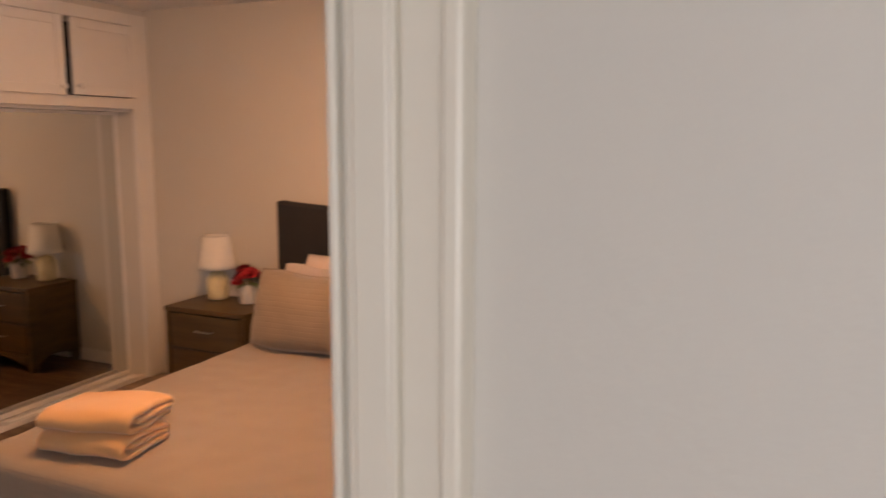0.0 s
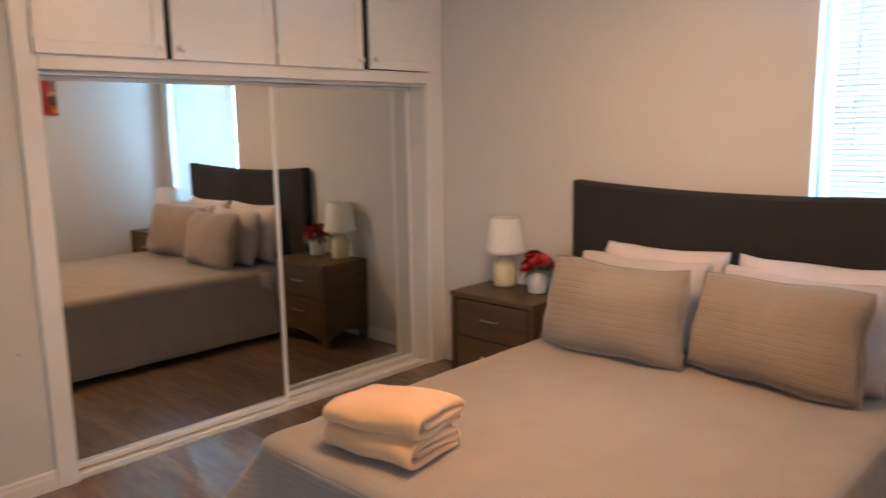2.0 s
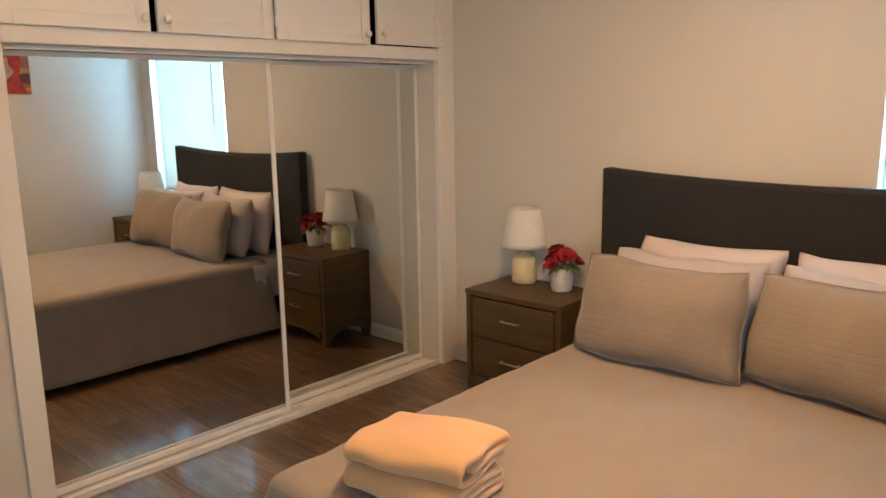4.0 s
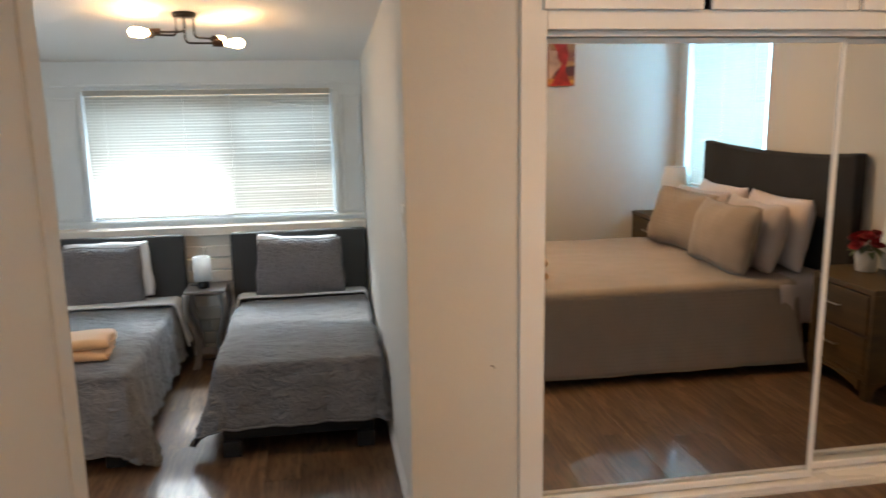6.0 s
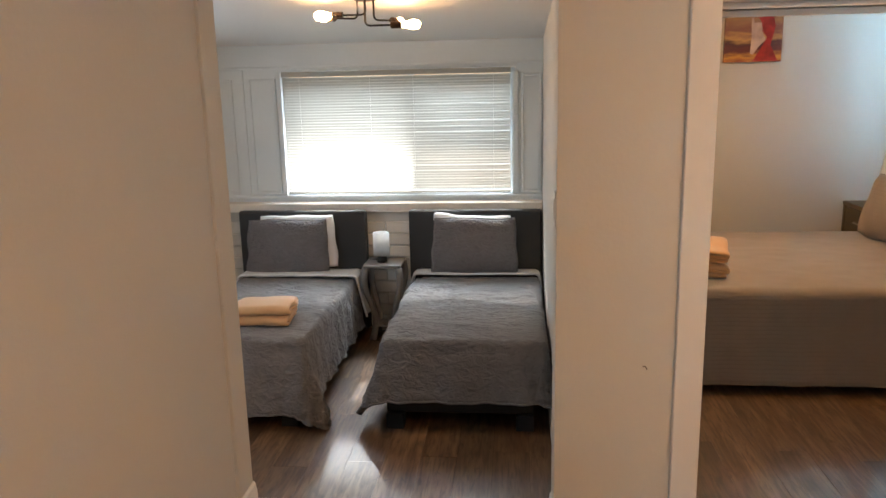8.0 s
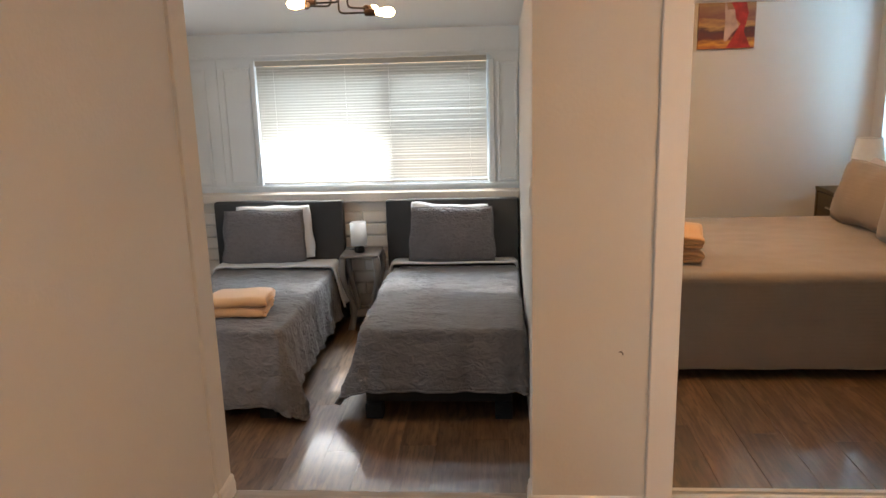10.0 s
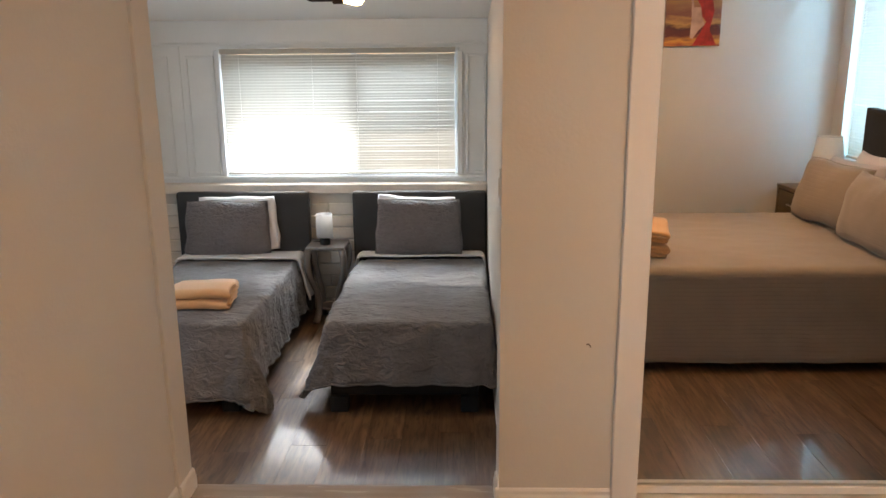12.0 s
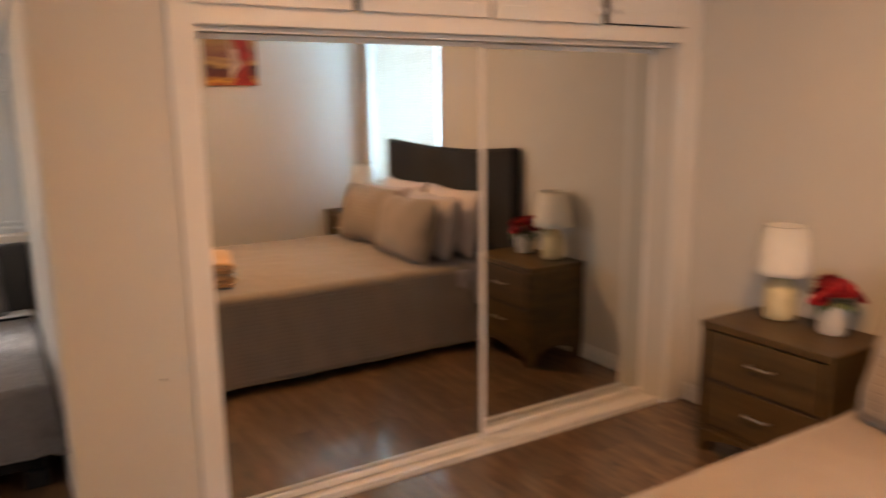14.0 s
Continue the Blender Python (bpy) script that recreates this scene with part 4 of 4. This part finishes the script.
# ---- twin bedroom ----


def twin_bed(m, label):
    b = thing("twin_bed", m, label, "bed", "twin beds")
    part("headboard", box(-0.515, 0.515, -0.075, 0, 0.02, 0.985, 0.018, 3), TWIN_HEAD, b, "charcoal padded panel headboard", True)
    for x0, x1, y0, y1 in ((-0.425, -0.39, -1.755, -0.08), (0.385, 0.42, -1.755, -0.08)):
        part("side_rail", box(x0, x1, y0, y1, 0.09, 0.178, 0.008), BASE_BLACK, b)
    part("foot_rail", box(-0.425, 0.42, -1.80, -1.755, 0.09, 0.172, 0.008), BASE_BLACK, b)
    part("slat_base", box(-0.39, 0.385, -1.755, -0.08, 0.13, 0.17), BASE_BLACK, b)
    part("mattress", box(-0.445, 0.43, -1.66, -0.08, 0.17, 0.465, 0.05, 3), SHEET, b)
    for lx in (-0.375, 0.37):
        for ly in (-1.79, -0.2):
            bm = box(-0.05, 0.05, -0.045, 0.045, 0, 0.092, 0.004)
            part("leg", bm, BASE_BLACK, b, "square black foot").location = (lx, ly, 0)
    return b


BEDS = ((0.548, 0.0), (-0.820, 1.0))
for (bx, k), lab in zip(BEDS, ("twin bed with a dark padded headboard beside the wall", "twin bed with a dark padded headboard and folded towels")):
    twin_bed(pose(bx, 7.795, LOW), lab)
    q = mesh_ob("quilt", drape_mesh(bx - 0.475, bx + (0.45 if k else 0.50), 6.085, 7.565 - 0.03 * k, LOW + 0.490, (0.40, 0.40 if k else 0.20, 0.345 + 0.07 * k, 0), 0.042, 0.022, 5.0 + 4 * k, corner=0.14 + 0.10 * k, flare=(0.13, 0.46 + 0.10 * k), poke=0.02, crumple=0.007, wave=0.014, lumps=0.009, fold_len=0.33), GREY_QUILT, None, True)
    thicken(q, 0.009)
    hem(q, GREY_QUILT, 0.006)
    part("care_tag", box(bx - 0.33, bx - 0.318, 7.50, 7.535, LOW + 0.50, LOW + 0.502), SHEET, q, "small white sewn tag")
    tagged(q, "dark grey puckered quilt hanging over the bed's foot", "quilt", "quilts on the twin beds")
    s = mesh_ob("top_sheet", drape_mesh(bx - 0.485, bx + (0.475 if k else 0.505), 7.535 - 0.085 * k, 7.715, LOW + 0.522, (0.22, 0.36 if k else 0.14, 0, 0), 0.045, 0.025, 2.0 + k, wave=0.010, lumps=0.004, flare=(0.22, 0.1)), SHEET, None, True)
    thicken(s, 0.014)
    tagged(s, "white sheet folded out below the pillow", "sheet", "sheets on the twin beds")
    pillow("pillow", 0.62, 0.43, 0.10, lean(bx + (-0.03 if k == 0 else -0.02), 7.665, LOW + 0.52, 3, 1, (0, 1)) @ pose(0, 0.015, 0, 0, 0, -3.0 if k == 0 else 1.0), SHEET, 20 + k, "white pillow against the dark headboard", "white pillows on the twin beds", False, (0.03, 0.05), 0.03)
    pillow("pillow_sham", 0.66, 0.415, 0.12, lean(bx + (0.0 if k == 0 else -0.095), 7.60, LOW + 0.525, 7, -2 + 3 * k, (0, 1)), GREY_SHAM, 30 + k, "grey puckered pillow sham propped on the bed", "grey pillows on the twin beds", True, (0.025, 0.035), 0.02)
towel_stack(pose(-0.72, 6.42, LOW + 0.50, 0, 0, 93), (11, 14), 0.28, 0.37, 0.020, "towels on the twin bed")

st = thing("side_table", pose(-0.150, 7.61, LOW), "small grey side table with curved legs between the beds", "side table")
part("top", box(-0.145, 0.145, -0.15, 0.15, 0.585, 0.605, 0.005), TABLE_GREY, st)
part("shelf", box(-0.09, 0.09, -0.09, 0.09, 0.10, 0.112, 0.003), TABLE_GREY, st)
for sx in (-1, 1):
    for sy in (-1, 1):
        bm = bmesh.new()
        rings = []
        for i in range(15):
            t = i / 14
            z = 0.585 * (1 - t)
            o = 0.115 + 0.028 * math.sin(t * math.tau * 0.95 + 0.4) - 0.02 * t
            w = 0.026 - 0.006 * math.sin(t * math.pi)
            rings.append([bm.verts.new((sx * o + dx * w, sy * (o + 0.004) + dy * 0.016, z)) for dx, dy in ((-1, -1), (1, -1), (1, 1), (-1, 1))])
        for a, b in zip(rings, rings[1:]):
            for j in range(4):
                bm.faces.new((a[j], a[(j + 1) % 4], b[(j + 1) % 4], b[j]))
        bm.faces.new(rings[0])
        bm.faces.new(list(reversed(rings[-1])))
        bmesh.ops.recalc_face_normals(bm, faces=bm.faces)
        part("leg", bm, TABLE_GREY, st, "", True)

dl = thing("table_lamp", pose(-0.165, 7.585, LOW + 0.606), "small lamp with white drum shade and black base", "lamp")
part("base", lathe([(0, 0), (0.036, 0), (0.040, 0.006), (0.040, 0.035), (0.028, 0.05), (0.010, 0.056), (0.010, 0.075), (0, 0.075)], 24), BLACK_METAL, dl, "round black base", True)
s = part("shade", lathe([(0.063, 0.058), (0.061, 0.235)], 32), SHADE_COOL, dl, "white fabric drum shade", True)
thicken(s, 0.002)
cb = tube(bend([(-0.19, 7.65, LOW + 0.612), (-0.31, 7.70, LOW + 0.60), (-0.315, 7.74, LOW + 0.3), (-0.30, 7.74, LOW + 0.02), (-0.20, 7.70, LOW + 0.006), (-0.05, 7.74, LOW + 0.006), (0.02, 7.72, LOW + 0.006)], 0.04), 0.004, 8)
tagged(mesh_ob("lamp_cable", cb, BLACK_CABLE, None, True), "thin black lamp cable trailing to the floor", "cable")

win2 = tagged(new("window_2"), "wide white framed window behind a cream blind", "window", "", "structure")
bm = bmesh.new()
for r in ((WX0, WX0 + 0.04, WZ0, WZ1), (WX1 - 0.04, WX1, WZ0, WZ1), (WX0 + 0.04, WX1 - 0.04, WZ0, WZ0 + 0.04), (WX0 + 0.04, WX1 - 0.04, WZ1 - 0.04, WZ1), (0.02, 0.07, WZ0 + 0.04, WZ1 - 0.04)):
    add_box(bm, r[0], r[1], TY1 + 0.06, TY1 + 0.10, r[2], r[3], 0.004, 1)
part("window_frame", bm, PANEL, win2)
bm = bmesh.new()
for r in ((WX0 - 0.030, WX0 + 0.008, WZ0 - 0.01, WZ1 - 0.01), (WX1 - 0.024, WX1 + 0.022, WZ0 - 0.01, WZ1 - 0.03)):
    add_box(bm, r[0], r[1], TY1 - 0.022, TY1 + 0.002, r[2], r[3], 0.004, 1)
part("casing", bm, PANEL, win2)
pn = part("pane", box(WX0 + 0.04, WX1 - 0.04, TY1 + 0.078, TY1 + 0.082, WZ0 + 0.04, WZ1 - 0.04), PANE, win2)
pn.visible_shadow = False
window_blind("window_blind", pose(-0.965, TY1 - 0.02, 1.698, 0, 0, 0), 1.795, 0.958, 0.0215, 0.031, 58, SLAT, (0.14, 0.70, 1.04, 1.66), "closed cream slatted blind glowing with daylight", None)

# ceiling fixture: canopy, three bent arms, four bare bulbs
FX, FYY = 0.055, 6.20
FZ = z_at(FYY)
fx = thing("ceiling_fixture", pose(FX, FYY, FZ), "black pipe ceiling fixture with four lit bulbs", "ceiling light")
part("canopy", lathe([(0, 0.004), (0.062, 0.004), (0.062, -0.012), (0.058, -0.022), (0, -0.022)], 28), BLACK_METAL, fx, "round black canopy", True)
BULB_GLOW = glow("lit_bulb", (1.0, 0.58, 0.25), 60.0)
arms = (((-0.045, 0, -0.02), (-0.045, 0, -0.115), (-0.16, -0.07, -0.115)), ((0.0, 0.0, -0.02), (0.0, 0.0, -0.095), (-0.13, 0.0, -0.095)),
        ((0.0, -0.02, -0.02), (0.0, -0.02, -0.155), (0.145, -0.02, -0.155)), ((0.045, 0, -0.02), (0.045, 0, -0.125), (0.135, 0.07, -0.125)))
dirs = ((-0.25, -1.0), (-1.0, 0.0), (1.0, 0.0), (0.2, 1.0))
for a, d in zip(arms, dirs):
    ar = part("arm", tube(bend(a, 0.03), 0.0055, 8), BLACK_METAL, fx)
    e = Vector(a[-1])
    dv = Vector((d[0], d[1], 0)).normalized()
    mt = Matrix.Translation(e) @ dv.to_track_quat("Z", "Y").to_matrix().to_4x4()
    sk = part("socket", lathe([(0, -0.005), (0.017, -0.005), (0.019, 0.0), (0.019, 0.055), (0, 0.055)], 16), SOCKET, ar, "bronze lamp socket")
    sk.matrix_basis = mt
    bl = part("bulb", lathe([(0.013, 0.055), (0.016, 0.07), (0.026, 0.108), (0.027, 0.126), (0.021, 0.147), (0, 0.16)], 18), BULB_GLOW, ar, "glowing clear bulb", True)
    bl.matrix_basis = mt

# ---- blocks of the plinth wall and floor boards ----
bh, bl_, gp = 0.098, 0.395, 0.008
meshes = {}


def piece(parent, name, sx, sy, sz, mat, at, bev):
    key = (name, round(sx, 3), round(sy, 3), round(sz, 3))
    if key not in meshes:
        me = bpy.data.meshes.new(name)
        bm = bmesh.new()
        x, y, z, b = sx / 2, sy / 2, sz / 2, bev
        lo = [bm.verts.new((i * x, j * y, -z)) for i, j in ((-1, -1), (1, -1), (1, 1), (-1, 1))]
        mid = [bm.verts.new((i * x, j * y, z - b)) for i, j in ((-1, -1), (1, -1), (1, 1), (-1, 1))] if b else []
        hi = [bm.verts.new((i * (x - b), j * (y - b), z)) for i, j in ((-1, -1), (1, -1), (1, 1), (-1, 1))]
        for a, c in ((lo, mid), (mid, hi)) if b else ((lo, hi),):
            for k in range(4):
                bm.faces.new((a[k], a[(k + 1) % 4], c[(k + 1) % 4], c[k]))
        bm.faces.new(hi)
        bm.to_mesh(me)
        bm.free()
        me.materials.append(mat)
        meshes[key] = me
    ob = new(name, meshes[key])
    ob.parent = parent
    ob.matrix_basis = at
    return ob


plinth = bpy.data.objects["wall_plinth"]
row, z = 0, LOW
while z + bh <= 0.6001:
    x = TX0 + (-(bl_ / 2) if row % 2 else 0)
    while x < TX1 - 0.02:
        x0, x1 = max(x, TX0), min(x + bl_, TX1) - gp
        if x1 - x0 > 0.04:
            piece(plinth, "block", x1 - x0, bh - gp, 0.024, BRICK, pose((x0 + x1) / 2, 7.852 + random.uniform(-0.002, 0.002), z + (bh - gp) / 2, 90, 0, 0), 0.007)
        x += bl_
    row, z = row + 1, z + bh


def floor_boards(name, x0, x1, y0, y1, top, label, width=0.192, length=1.22):
    fl = structure(name, box(x0, x1, y0, y1, top - 0.12, top - 0.006), GAP, label)
    i, x = 0, x0
    while x < x1 - 0.005:
        w = min(width, x1 - x)
        y = y0 - (i * 0.47 % 1.0) * length
        while y < y1 - 0.005:
            a, b = max(y, y0), min(y + length, y1)
            if b - a > 0.02:
                piece(fl, "plank", w - 0.0012, b - a - 0.0012, 0.01, FLOOR, pose(x + w / 2, (a + b) / 2, top - 0.005), 0.0)
            y += length
        x, i = x + width, i + 1
    return fl


floor_boards("floor", -2.3, XR + 0.14, -1.72, YC + 0.005, 0.0, "brown oak-look laminate floor")
floor_boards("floor_twin", TX0, TX1, YC + 0.2, 7.86, LOW, "brown oak-look laminate floor with daylight glare")
# ground outside the windows
structure("ground", box(-60, 60, -60, 60, -1.2, -0.75), plain("pale_concrete", (0.42, 0.41, 0.39), 0.85, vary=0.1, big=0.6), "pale concrete ground outside")
